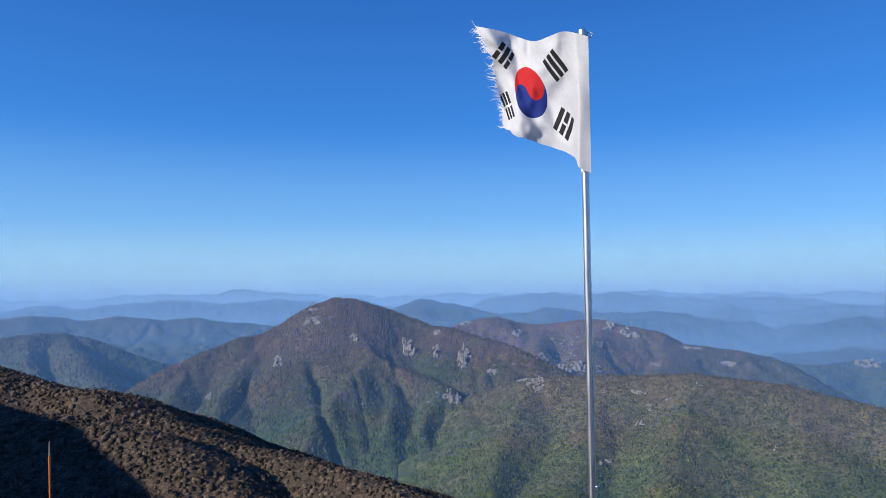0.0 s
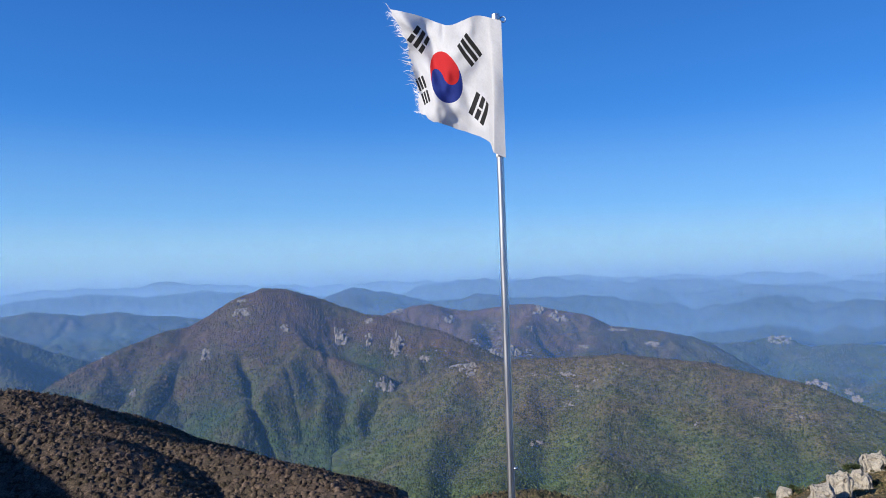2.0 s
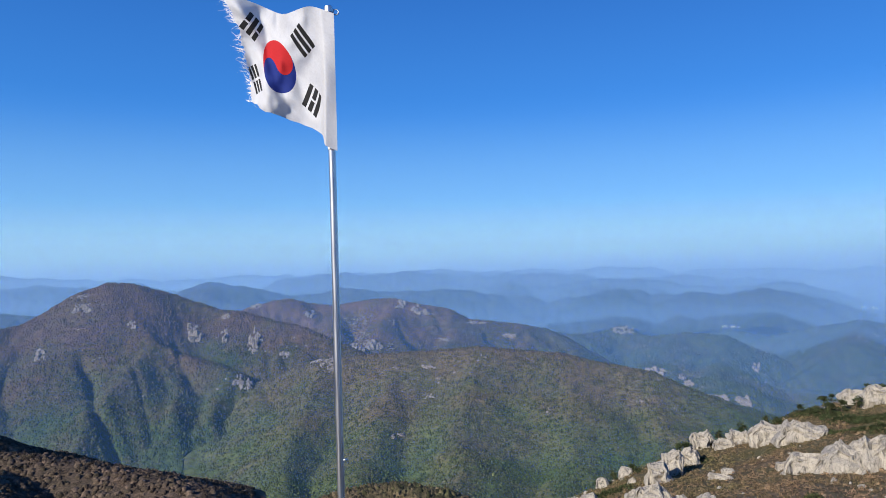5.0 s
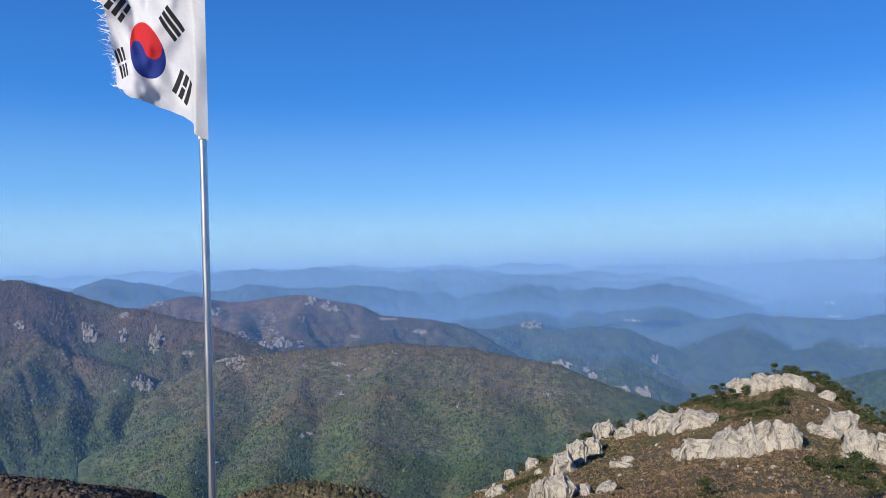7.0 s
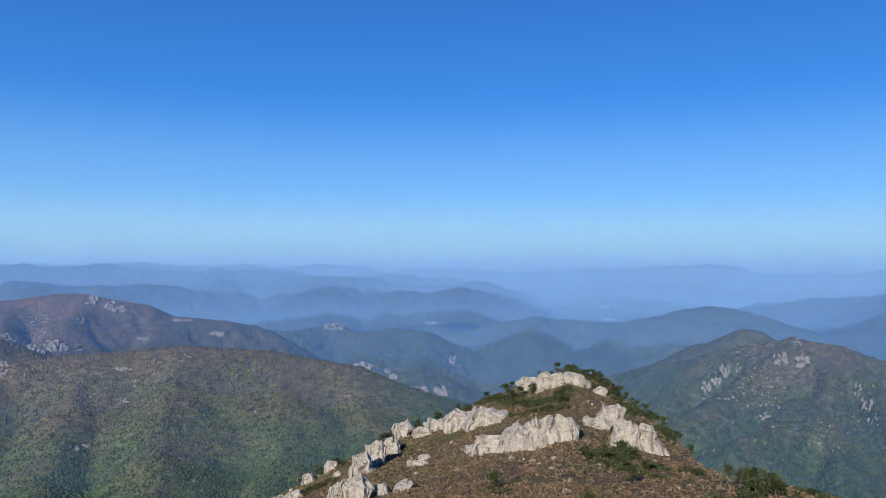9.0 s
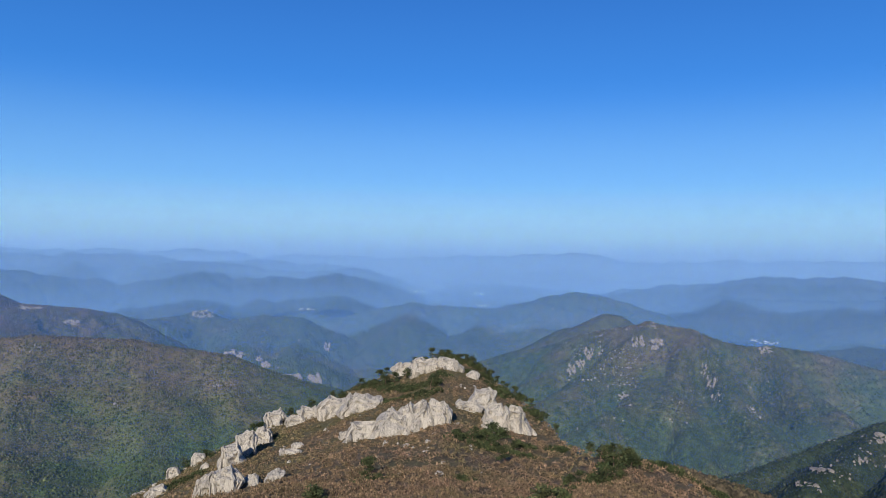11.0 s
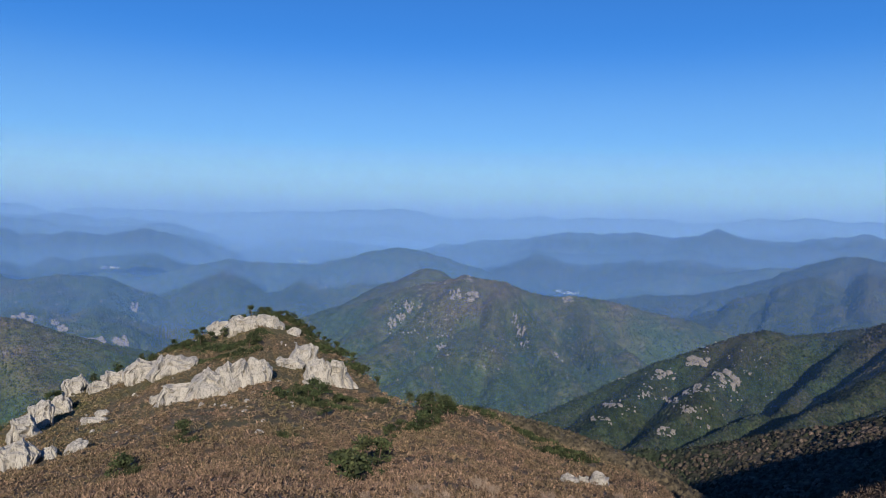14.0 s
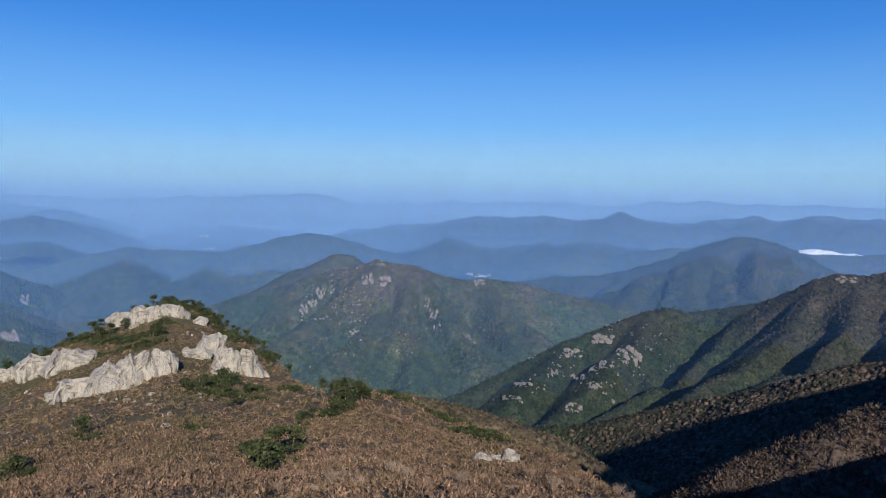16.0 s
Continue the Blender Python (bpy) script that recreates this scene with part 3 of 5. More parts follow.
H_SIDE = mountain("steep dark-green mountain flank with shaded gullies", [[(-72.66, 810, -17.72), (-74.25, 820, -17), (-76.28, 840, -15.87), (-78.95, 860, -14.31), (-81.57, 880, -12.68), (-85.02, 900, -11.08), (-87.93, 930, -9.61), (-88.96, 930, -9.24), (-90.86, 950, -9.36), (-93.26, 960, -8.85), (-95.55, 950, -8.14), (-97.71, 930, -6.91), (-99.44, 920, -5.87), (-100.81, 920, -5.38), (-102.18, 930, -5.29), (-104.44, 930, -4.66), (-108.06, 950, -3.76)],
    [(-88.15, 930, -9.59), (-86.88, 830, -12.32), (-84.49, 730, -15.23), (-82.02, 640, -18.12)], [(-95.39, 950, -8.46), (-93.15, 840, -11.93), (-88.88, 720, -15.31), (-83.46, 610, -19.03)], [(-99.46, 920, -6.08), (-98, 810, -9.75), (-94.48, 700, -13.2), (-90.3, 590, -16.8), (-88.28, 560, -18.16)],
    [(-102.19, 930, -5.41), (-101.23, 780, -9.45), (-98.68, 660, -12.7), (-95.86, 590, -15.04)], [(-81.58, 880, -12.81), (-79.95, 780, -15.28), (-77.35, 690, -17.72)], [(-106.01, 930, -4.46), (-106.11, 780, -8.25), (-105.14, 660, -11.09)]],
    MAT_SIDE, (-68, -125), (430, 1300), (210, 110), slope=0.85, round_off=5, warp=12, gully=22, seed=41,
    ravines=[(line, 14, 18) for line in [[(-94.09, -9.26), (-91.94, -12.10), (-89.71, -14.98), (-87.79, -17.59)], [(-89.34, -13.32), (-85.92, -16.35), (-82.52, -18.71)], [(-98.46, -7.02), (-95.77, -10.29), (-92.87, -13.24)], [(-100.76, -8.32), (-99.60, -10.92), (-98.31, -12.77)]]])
H_OLIVE = mountain("broad olive-green mountain in light haze", [[(-76.68, 2500, -8.35), (-80.26, 2500, -7.52), (-83.82, 2450, -7.31), (-86.38, 2420, -6.64), (-88.87, 2400, -5.79), (-90.45, 2420, -4.94), (-91.6, 2450, -4.14), (-93.33, 2450, -3.39), (-95.08, 2450, -3.36), (-96.05, 2450, -3.48), (-98.17, 2450, -4.18), (-100.06, 2450, -4.99), (-101.87, 2450, -5.57), (-104.61, 2450, -6.18)],
    [(-88.87, 2400, -5.83), (-87.74, 2200, -7.39), (-85.71, 2050, -8.92)], [(-91.61, 2450, -4.23), (-91.02, 2200, -6.62), (-91.62, 2000, -8.71)], [(-95.09, 2450, -3.44), (-95.32, 2200, -5.73), (-95.52, 2000, -7.81)]],
    MAT_OLIVE, (-72, -118), (1700, 2800), (300, 100), slope=0.5, gully=60, warp=20, round_off=6, seed=43, jagged=14.0,
    ravines=[(line, 24, 55) for line in [[(-89.30, -5.92), (-88.16, -7.35), (-87.47, -9.18)], [(-92.23, -5.63), (-91.91, -7.39), (-92.25, -8.85)], [(-95.28, -5.31), (-96.53, -6.43), (-97.20, -7.39)], [(-85.52, -6.63), (-83.88, -7.98), (-83.07, -8.95)], [(-94.00, -4.18), (-93.77, -5.90), (-94.36, -7.95)], [(-97.46, -4.46), (-98.66, -5.35), (-99.61, -5.85)]]])
mountain("low hazy ridge with scattered clearings", [[(-74.86, 2950, -8.7), (-77.49, 2950, -6.92), (-79.49, 2950, -6.22), (-81.92, 2950, -5.67), (-84.56, 2950, -5.59), (-86.7, 2950, -5.28), (-89.18, 2950, -4.62), (-91.22, 2950, -4.43), (-93.65, 2950, -4.63), (-97.43, 2950, -4.13), (-99.96, 2950, -3.99), (-102.04, 2950, -3.97), (-104.32, 2950, -3.52)]], MAT_BACK, (-70, -118), (2500, 3200), (240, 50), slope=0.4, seed=47, jagged=10.0)
H_LEFT = mountain("dark blue-green mountain across the valley", [[(34.72, 2250, -5.14), (32.17, 2250, -5.01), (30.5, 2250, -4.86), (29.81, 2250, -4.68), (28.41, 2250, -4.73), (26.98, 2240, -5.27), (25.14, 2220, -5.97), (23.83, 2200, -6.72), (22.29, 2180, -7.53), (20.52, 2150, -8.5)], [(28.41, 2250, -4.81), (27.72, 2050, -6.5), (25.92, 1850, -8.66)], [(30.5, 2250, -4.94), (30.86, 2050, -6.62), (30.2, 1850, -8.62)]],
    MAT_BACK, (42, 14), (1600, 2600), (260, 120), seed=53, jagged=10.0)
mountain("long blue ridge beyond the valley", [[(35.32, 3000, -3.6), (32.15, 3000, -3.66), (30.48, 3000, -3.57), (28.93, 3000, -3.74), (27.33, 3000, -3.96), (25.12, 3000, -3.92), (23.21, 3000, -4.06), (21.65, 3000, -4.31), (19.44, 3000, -4.16), (17.59, 3000, -4.59), (13.79, 3000, -5.11), (10.29, 3000, -5.38)]], MAT_BACK, (42, 6), (2500, 3300), (300, 80), slope=0.4, seed=59, jagged=10.0)
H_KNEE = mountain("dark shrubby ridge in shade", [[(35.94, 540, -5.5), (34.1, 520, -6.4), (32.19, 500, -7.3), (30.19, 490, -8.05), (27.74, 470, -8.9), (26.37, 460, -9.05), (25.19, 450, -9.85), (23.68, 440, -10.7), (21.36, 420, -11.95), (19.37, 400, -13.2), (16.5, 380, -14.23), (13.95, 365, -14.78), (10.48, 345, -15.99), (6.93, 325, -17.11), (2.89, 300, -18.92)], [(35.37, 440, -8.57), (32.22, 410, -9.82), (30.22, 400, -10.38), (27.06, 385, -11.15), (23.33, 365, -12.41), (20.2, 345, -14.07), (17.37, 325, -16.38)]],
    MAT_SHRUB_SHADED, (48, -2), (230, 700), (160, 80), slope=0.5, round_off=8, warp=7, gully=7, seed=61, rough=0.4)
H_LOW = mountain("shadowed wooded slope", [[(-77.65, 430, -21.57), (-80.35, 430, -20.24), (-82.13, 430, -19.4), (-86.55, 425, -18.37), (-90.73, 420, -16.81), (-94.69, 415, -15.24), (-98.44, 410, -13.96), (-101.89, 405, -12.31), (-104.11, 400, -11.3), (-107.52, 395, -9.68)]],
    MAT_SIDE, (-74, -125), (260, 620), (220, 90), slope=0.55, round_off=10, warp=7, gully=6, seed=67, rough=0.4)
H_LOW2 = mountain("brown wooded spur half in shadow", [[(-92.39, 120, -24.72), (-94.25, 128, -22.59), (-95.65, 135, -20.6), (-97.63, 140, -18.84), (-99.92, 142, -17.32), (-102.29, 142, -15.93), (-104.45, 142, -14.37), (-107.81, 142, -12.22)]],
    MAT_SHRUB_SHADED, (-84, -125), (70, 300), (200, 90), slope=0.95, round_off=5, warp=4, gully=3, seed=69, rough=0.3)
H_KNOLL = mountain("small green knoll below the summit", [[(-6.17, 330, -20.69), (-8.33, 335, -19.99), (-10.51, 340, -19.72), (-12.73, 340, -19.66), (-14.97, 335, -20.22), (-17.22, 330, -21.25)]],
    MAT_DOME, (0, -22), (200, 460), (160, 90), slope=0.6, round_off=10, warp=5, gully=4, seed=73, rough=0.4)

# two ridges out of sight, added so their shadows fall on visible slopes
H_SHADE_RIDGE = mountain("unseen ridge added to cast shadow on the visible slopes", [[(-128, 40, -14), (-127, 90, -9.5), (-127, 150, -3.0), (-126, 200, -0.6), (-126, 300, -0.3), (-128, 420, -2)]],
    MAT_HILL_SOIL, (-109, -155), (25, 470), (80, 60), slope=0.75, round_off=5, warp=4, gully=4, seed=77, rough=0.3)
mountain("unseen ridge added to cast shadow on the visible slopes", [[(78, 300, 4.5), (70, 350, 5.0), (62, 400, 4.6), (56, 430, 3.6), (50, 480, 0.0), (46, 560, -2.5)]],
    MAT_SHRUB_SHADED, (100, 37), (180, 680), (80, 60), slope=0.75, round_off=5, warp=4, gully=4, seed=79, rough=0.3)

H_GREEN = mountain("green wooded spur dropping behind the knoll", [[(-61.51, 335, -19.31), (-65.15, 335, -18.05), (-68.89, 330, -17.75), (-71.74, 325, -18.21), (-75.1, 320, -18.99), (-78.44, 312, -19.7), (-81.29, 300, -20.43), (-84.14, 290, -21.47)]],
    MAT_DOME, (-58, -90), (230, 480), (150, 70), slope=0.6, round_off=8, warp=5, gully=5, seed=83, rough=0.3)

FAR = [("hazy blue ridge beyond the valleys", [(10.27, 3450, -4.48), (7.58, 3450, -3.9), (4.41, 3450, -3.98), (2.12, 3450, -3.4), (0.52, 3450, -3.43), (-1.98, 3450, -4.12), (-4.25, 3450, -4.61), (-6.52, 3450, -4.5), (-9, 3450, -4.25), (-11.42, 3450, -4.71), (-14.04, 3450, -4.45), (-17.42, 3450, -4.54), (-20.28, 3450, -4.86), (-23.04, 3450, -5.24)]),
       ("hazy blue ridge beyond the valleys", [(-4.15, 3450, -4.95), (-7.33, 3450, -4.73), (-9.35, 3450, -4.34), (-11.1, 3450, -4.69), (-12.91, 3450, -4.56), (-15.16, 3450, -4.71), (-17.48, 3450, -4.53), (-19.49, 3450, -4.97), (-22.39, 3450, -5.37), (-24.94, 3450, -5.73), (-29.31, 3400, -4.83), (-30.64, 3400, -4.72), (-32.9, 3400, -5.11), (-35.63, 3400, -4.84), (-38.38, 3400, -4.97), (-40.66, 3400, -4.46), (-42.5, 3400, -4.78), (-46.17, 3400, -5.62)]),
       ("pale blue ridge far beyond the valleys", [(-19.48, 3750, -4.41), (-21.95, 3750, -4.11), (-24.49, 3750, -4.63), (-27.53, 3750, -4.17), (-29.73, 3750, -3.83), (-32.88, 3750, -4.11), (-35.62, 3750, -4.52), (-39.29, 3750, -4.54), (-41.58, 3750, -4.39), (-43.4, 3750, -4.16), (-45.69, 3750, -4.68), (-48.43, 3750, -5.76)]),
       ("pale blue ridge with a level top", [(-4.15, 4050, -3.26), (-7.32, 4050, -3.14), (-9.34, 4050, -3.08), (-13.63, 4050, -3.05), (-15.52, 4050, -3.25), (-18.27, 4050, -3.46), (-21.52, 4050, -3.32), (-24.47, 4050, -3.26), (-27.07, 4050, -3.41), (-28.4, 4050, -3.71), (-31.97, 4050, -3.71), (-35.61, 4050, -3.74), (-39.27, 4050, -3.85), (-42.94, 4050, -3.94)]),
       ("pale blue ridge far beyond the valleys", [(35.31, 3900, -2.94), (32.15, 3900, -3.01), (30.13, 3900, -2.96), (28.57, 3900, -2.88), (26.59, 3900, -3.18), (24.35, 3900, -2.96), (22.03, 3900, -2.98), (19.42, 3900, -2.91), (17.16, 3900, -3.26), (15.04, 3900, -3.16), (12.88, 3900, -3.01), (10.25, 3900, -3.37), (6.67, 3900, -3.15), (4.87, 3900, -3.83), (1.22, 3900, -4.06)]),
       ("very pale ridge on the horizon", [(35.31, 4500, -2.56), (32.14, 4500, -2.43), (27.67, 4500, -2.48), (23.58, 4500, -2.41), (19.21, 4500, -2.49), (16.09, 4500, -2.25), (13.31, 4500, -2.56), (10.24, 4500, -2.78), (3.94, 4500, -2.99), (-2.46, 4500, -2.94), (-7.9, 4500, -3.12), (-14.07, 4500, -3), (-15.99, 4500, -2.83), (-17.46, 4500, -3.06), (-23.08, 4500, -3.11), (-28.98, 4500, -3.05), (-33.01, 4500, -2.97)]),
       ("very pale ridge on the horizon", [(-35.75, 4500, -3.2), (-38.92, 4500, -3.09), (-43.04, 4500, -3.1), (-49.84, 4500, -2.9), (-55.17, 4500, -2.57), (-57.31, 4500, -2.37), (-59.48, 4500, -2.17), (-61.25, 4500, -2.3), (-64.4, 4500, -2.54), (-71.67, 4500, -2.08), (-78.04, 4500, -1.83), (-87.21, 4500, -1.31), (-89.88, 4500, -0.87), (-92.1, 4500, -0.84), (-94.46, 4500, -0.89), (-98.91, 4500, -0.73), (-103.98, 4500, -0.35)]),
       ("hazy blue ridge beyond the valleys", [(-58.3, 3600, -5.89), (-63.6, 3600, -4.76), (-68.13, 3600, -4.21), (-71.76, 3600, -3.54), (-74.04, 3600, -3.26), (-76.32, 3600, -3.25), (-79.45, 3600, -2.73), (-81.26, 3600, -2.92), (-85.15, 3600, -2.25), (-87.32, 3600, -2.58), (-90.24, 3600, -2.57), (-92.62, 3600, -2.08), (-94.55, 3600, -1.81), (-96.46, 3600, -1.86), (-98.26, 3600, -1.39), (-100.73, 3600, -1.31), (-104.07, 3600, -1.23)]),
       ("hazy blue ridge beyond the valleys", [(-66.88, 3250, -6.65), (-69.11, 3250, -5.39), (-72.06, 3250, -4.57), (-74.15, 3250, -5.04), (-77.33, 3250, -4.65), (-80.02, 3250, -4.32), (-83.11, 3250, -3.96), (-85.75, 3250, -4.2), (-87.87, 3250, -4.07), (-90.41, 3250, -4.51)]),
       ("hazy blue ridge beyond the valleys", [(-47.53, 3700, -6.19), (-49.88, 3700, -5.29), (-53.14, 3700, -4.97), (-55.67, 3700, -4.97), (-59.15, 3700, -5.19), (-62.73, 3700, -5.48)])]
for k, (label, line) in enumerate(FAR):
    rr = line[0][1]
    mountain(label, [line], MAT_FAR, (line[0][0] + 2, line[-1][0] - 2), (rr - 420, min(rr + 200, 4940)), (340, 24), slope=0.38, round_off=2, warp=5, gully=14,
             seed=100 + 7 * k, rough=0.4, name="far_ridge", jagged=26.0, grain=100.0)


# ---- haze: see-through sheets between the ridges, distance blue put into their colour ----
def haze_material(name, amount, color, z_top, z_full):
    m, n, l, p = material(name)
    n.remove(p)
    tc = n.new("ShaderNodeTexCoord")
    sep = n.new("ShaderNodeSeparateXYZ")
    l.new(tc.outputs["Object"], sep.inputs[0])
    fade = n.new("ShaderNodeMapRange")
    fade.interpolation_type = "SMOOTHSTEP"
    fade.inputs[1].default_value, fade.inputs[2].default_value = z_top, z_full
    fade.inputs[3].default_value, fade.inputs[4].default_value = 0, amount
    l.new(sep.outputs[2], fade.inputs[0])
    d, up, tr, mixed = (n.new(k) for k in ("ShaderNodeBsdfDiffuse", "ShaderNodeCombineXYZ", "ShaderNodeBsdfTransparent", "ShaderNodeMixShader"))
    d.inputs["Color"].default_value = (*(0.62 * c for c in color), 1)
    up.inputs[2].default_value = 1.0                    # normal fixed upward, so the sheets are lit alike on every bearing
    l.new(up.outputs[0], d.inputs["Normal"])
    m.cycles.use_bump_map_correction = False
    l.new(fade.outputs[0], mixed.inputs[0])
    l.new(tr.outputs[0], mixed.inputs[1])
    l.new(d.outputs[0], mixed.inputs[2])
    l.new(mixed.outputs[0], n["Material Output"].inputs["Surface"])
    return m


# sheet colours carry the airlight; the last ones pale the sky above the skyline
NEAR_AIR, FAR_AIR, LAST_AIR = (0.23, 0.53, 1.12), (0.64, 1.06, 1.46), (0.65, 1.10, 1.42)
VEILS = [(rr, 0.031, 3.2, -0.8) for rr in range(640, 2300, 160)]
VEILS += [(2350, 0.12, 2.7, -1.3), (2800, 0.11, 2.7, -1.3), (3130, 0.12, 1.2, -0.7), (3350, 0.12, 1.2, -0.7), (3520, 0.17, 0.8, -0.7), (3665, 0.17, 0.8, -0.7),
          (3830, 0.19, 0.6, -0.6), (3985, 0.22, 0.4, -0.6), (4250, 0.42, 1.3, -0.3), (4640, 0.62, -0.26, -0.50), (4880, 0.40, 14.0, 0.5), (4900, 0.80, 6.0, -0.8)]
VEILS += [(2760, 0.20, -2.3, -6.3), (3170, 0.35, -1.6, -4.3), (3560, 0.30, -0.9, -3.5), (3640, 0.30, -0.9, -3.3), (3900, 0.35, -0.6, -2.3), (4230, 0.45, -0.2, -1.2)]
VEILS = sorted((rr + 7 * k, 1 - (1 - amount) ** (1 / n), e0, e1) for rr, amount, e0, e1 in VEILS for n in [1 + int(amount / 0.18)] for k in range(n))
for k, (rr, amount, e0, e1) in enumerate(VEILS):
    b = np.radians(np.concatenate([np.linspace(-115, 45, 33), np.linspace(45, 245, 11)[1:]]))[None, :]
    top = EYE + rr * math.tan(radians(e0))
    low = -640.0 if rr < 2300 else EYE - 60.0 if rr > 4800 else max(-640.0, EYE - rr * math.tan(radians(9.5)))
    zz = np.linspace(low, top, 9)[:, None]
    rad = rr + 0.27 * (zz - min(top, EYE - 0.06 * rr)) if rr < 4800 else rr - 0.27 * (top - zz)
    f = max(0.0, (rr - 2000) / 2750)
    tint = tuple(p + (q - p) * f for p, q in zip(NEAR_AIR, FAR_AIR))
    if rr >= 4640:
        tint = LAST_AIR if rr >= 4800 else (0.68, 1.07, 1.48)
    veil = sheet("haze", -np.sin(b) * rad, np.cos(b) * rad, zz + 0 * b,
                 haze_material("haze_tint", amount, tint, top, EYE + rr * math.tan(radians(e1))), False)
    tagged(veil, "thin see-through sheet tinted blue for the haze over the valleys", "haze", kind="stuff")
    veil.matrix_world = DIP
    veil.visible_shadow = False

# ---- woods ----
crowns("forest", H_MAIN, 33, -13, 900, 1660, 4.1, 2.9, MAT_MAIN, "mixed autumn woodland on the broad peak", 1)
crowns("forest", H_DOME, 3, -50, 620, 1300, 3.3, 2.35, MAT_DOME, "green and rust woodland on the dome", 2)
crowns("forest", H_EAST, -50, -92, 950, 1720, 4.5, 3.1, MAT_EAST, "green woodland on the pointed mountain", 3)
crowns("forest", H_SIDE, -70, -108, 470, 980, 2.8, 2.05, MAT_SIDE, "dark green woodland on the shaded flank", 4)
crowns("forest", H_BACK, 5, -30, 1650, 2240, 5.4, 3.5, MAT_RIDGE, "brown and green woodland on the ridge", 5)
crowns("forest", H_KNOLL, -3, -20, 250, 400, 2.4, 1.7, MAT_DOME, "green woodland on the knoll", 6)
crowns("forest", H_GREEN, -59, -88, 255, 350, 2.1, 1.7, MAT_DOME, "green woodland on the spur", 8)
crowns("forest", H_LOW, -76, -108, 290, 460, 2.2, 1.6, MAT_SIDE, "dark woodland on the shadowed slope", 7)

crowns("forest", H_MID, -20, -48, 1850, 2720, 8.5, 5.5, MAT_BACK, "blue-green woodland on the hazy ridge", 9)
crowns("forest", H_LEFT, 36, 18, 1700, 2290, 7.5, 5.0, MAT_BACK, "dark woodland across the valley", 10)
crowns("forest", H_OLIVE, -75, -108, 1850, 2500, 7.5, 5.0, MAT_OLIVE, "olive woodland on the broad mountain", 12)


def scatter(height, b0, b1, r0, r1, n, seed):
    rng = np.random.default_rng(seed)
    b = np.radians(rng.uniform(min(b0, b1), max(b0, b1), n))
    r = r0 + (r1 - r0) * rng.uniform(0, 1, n) ** 0.8
    x, y = -np.sin(b) * r, np.cos(b) * r
    return x, y, height(x, y), r


for k, (h, b0, b1, r0, r1, n, s0, s1, blades, thin, mat, label) in enumerate([
        (near_height, -22, -94, 42, 175, 12500, 0.5, 1.35, 28, 1.15, MAT_SHRUB, "leafless rust-brown shrubs on the near slope"),
        (near_height, -22, -80, 140, 415, 17000, 0.6, 1.6, 19, 1.6, MAT_SHRUB, "rust-brown shrubs on the rocky hill"),
        (H_KNEE, 38, -1, 295, 540, 7500, 1.0, 2.4, 22, 1.1, MAT_SHRUB_SHADED, "brown leafless shrubs on the ridge, coloured darker for its shade"),
        (H_LOW2, -86, -108, 85, 185, 7500, 0.7, 1.8, 24, 1.2, MAT_SHRUB_SHADED, "brown scrub and small trees on the spur")]):
    x, y, z, r = scatter(h, b0, b1, r0, r1, n, 500 + k)
    tufts("shrubs", x, y, z, np.random.default_rng(600 + k).uniform(s0, s1, n), mat, label, 700 + k, blades, thin)

for k, (h, b0, b1, r0, r1, n, s0, s1, mat, label) in enumerate([
        (H_KNEE, 38, -1, 290, 545, 11000, 0.8, 2.2, MAT_SHRUB_SHADED, "dense brown scrub on the ridge, coloured darker for its shade"),
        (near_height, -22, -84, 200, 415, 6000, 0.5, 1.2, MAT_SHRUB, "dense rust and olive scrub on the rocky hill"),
        (H_LOW, -77, -110, 285, 425, 2600, 0.9, 2.0, MAT_SHRUB_SHADED, "brown scrub among the dark trees of the slope")]):
    x, y, z, r = scatter(h, b0, b1, r0, r1, n, 540 + k)
    thicket("thicket", x, y, z - 0.25, np.random.default_rng(640 + k).uniform(s0, s1, n), mat, label, 740 + k)


def scree(height, b0, b1, e0, e1, r0, r1, n, size, label, seed, mat=None):
    """Many small pale rocks showing between the trees of a slope."""
    rng = random.Random(seed)
    out, tris = [], []
    for k in range(n):
        b, e = rng.uniform(b0, b1), rng.uniform(e0, e1)
        if fbm(np.array([b * 10.0]), np.array([e * 10.0]), 14, seed, 3)[0] < 0.02:
            continue
        r, g = seat_on(height, b, e, r0, r1, 160)
        s, a = size * rng.uniform(.4, 1.2), radians(b)
        base = len(out)
        off, long, flat = Vector((rng.uniform(0, 99), 0, 0)), rng.uniform(0.8, 2.0), rng.uniform(0.6, 1.3)
        for c in ROUND[1][0]:
            f = 1 + .9 * noise.noise(c * 1.9 + off)
            out.append((-math.sin(a) * r + c.x * s * f * long, math.cos(a) * r + c.y * s * f, g + c.z * s * f * flat + .3 * s))
        tris += [[i + base for i in t] for t in ROUND[1][1]]
    return tagged(tri_mesh("scree", out, tris, mat or MAT_ROCK_FAR), label, "rocks", kind="stuff")


# ---- rock outcrops ----
scree(H_EAST, -59.5, -66.5, -12.5, -7.6, 950, 1750, 330, 1.9, "pale rocks scattered through the wooded slope", 11)
scree(H_EAST, -62, -76, -15, -10, 950, 1750, 160, 1.8, "pale rocks scattered through the wooded slope", 12)
scree(H_BACK, -7.5, -12.5, -9.3, -6.5, 1600, 2400, 200, 3.4, "pale granite slabs scattered over the ridge", 13)
scree(H_SIDE, -78, -90, -17, -10.5, 470, 1100, 260, 1.2, "grey rocks scattered over the dark flank", 14)
scree(H_DOME, -6.5, -22, -13, -9.8, 650, 1300, 60, 1.8, "small pale rocks in the woods", 15)
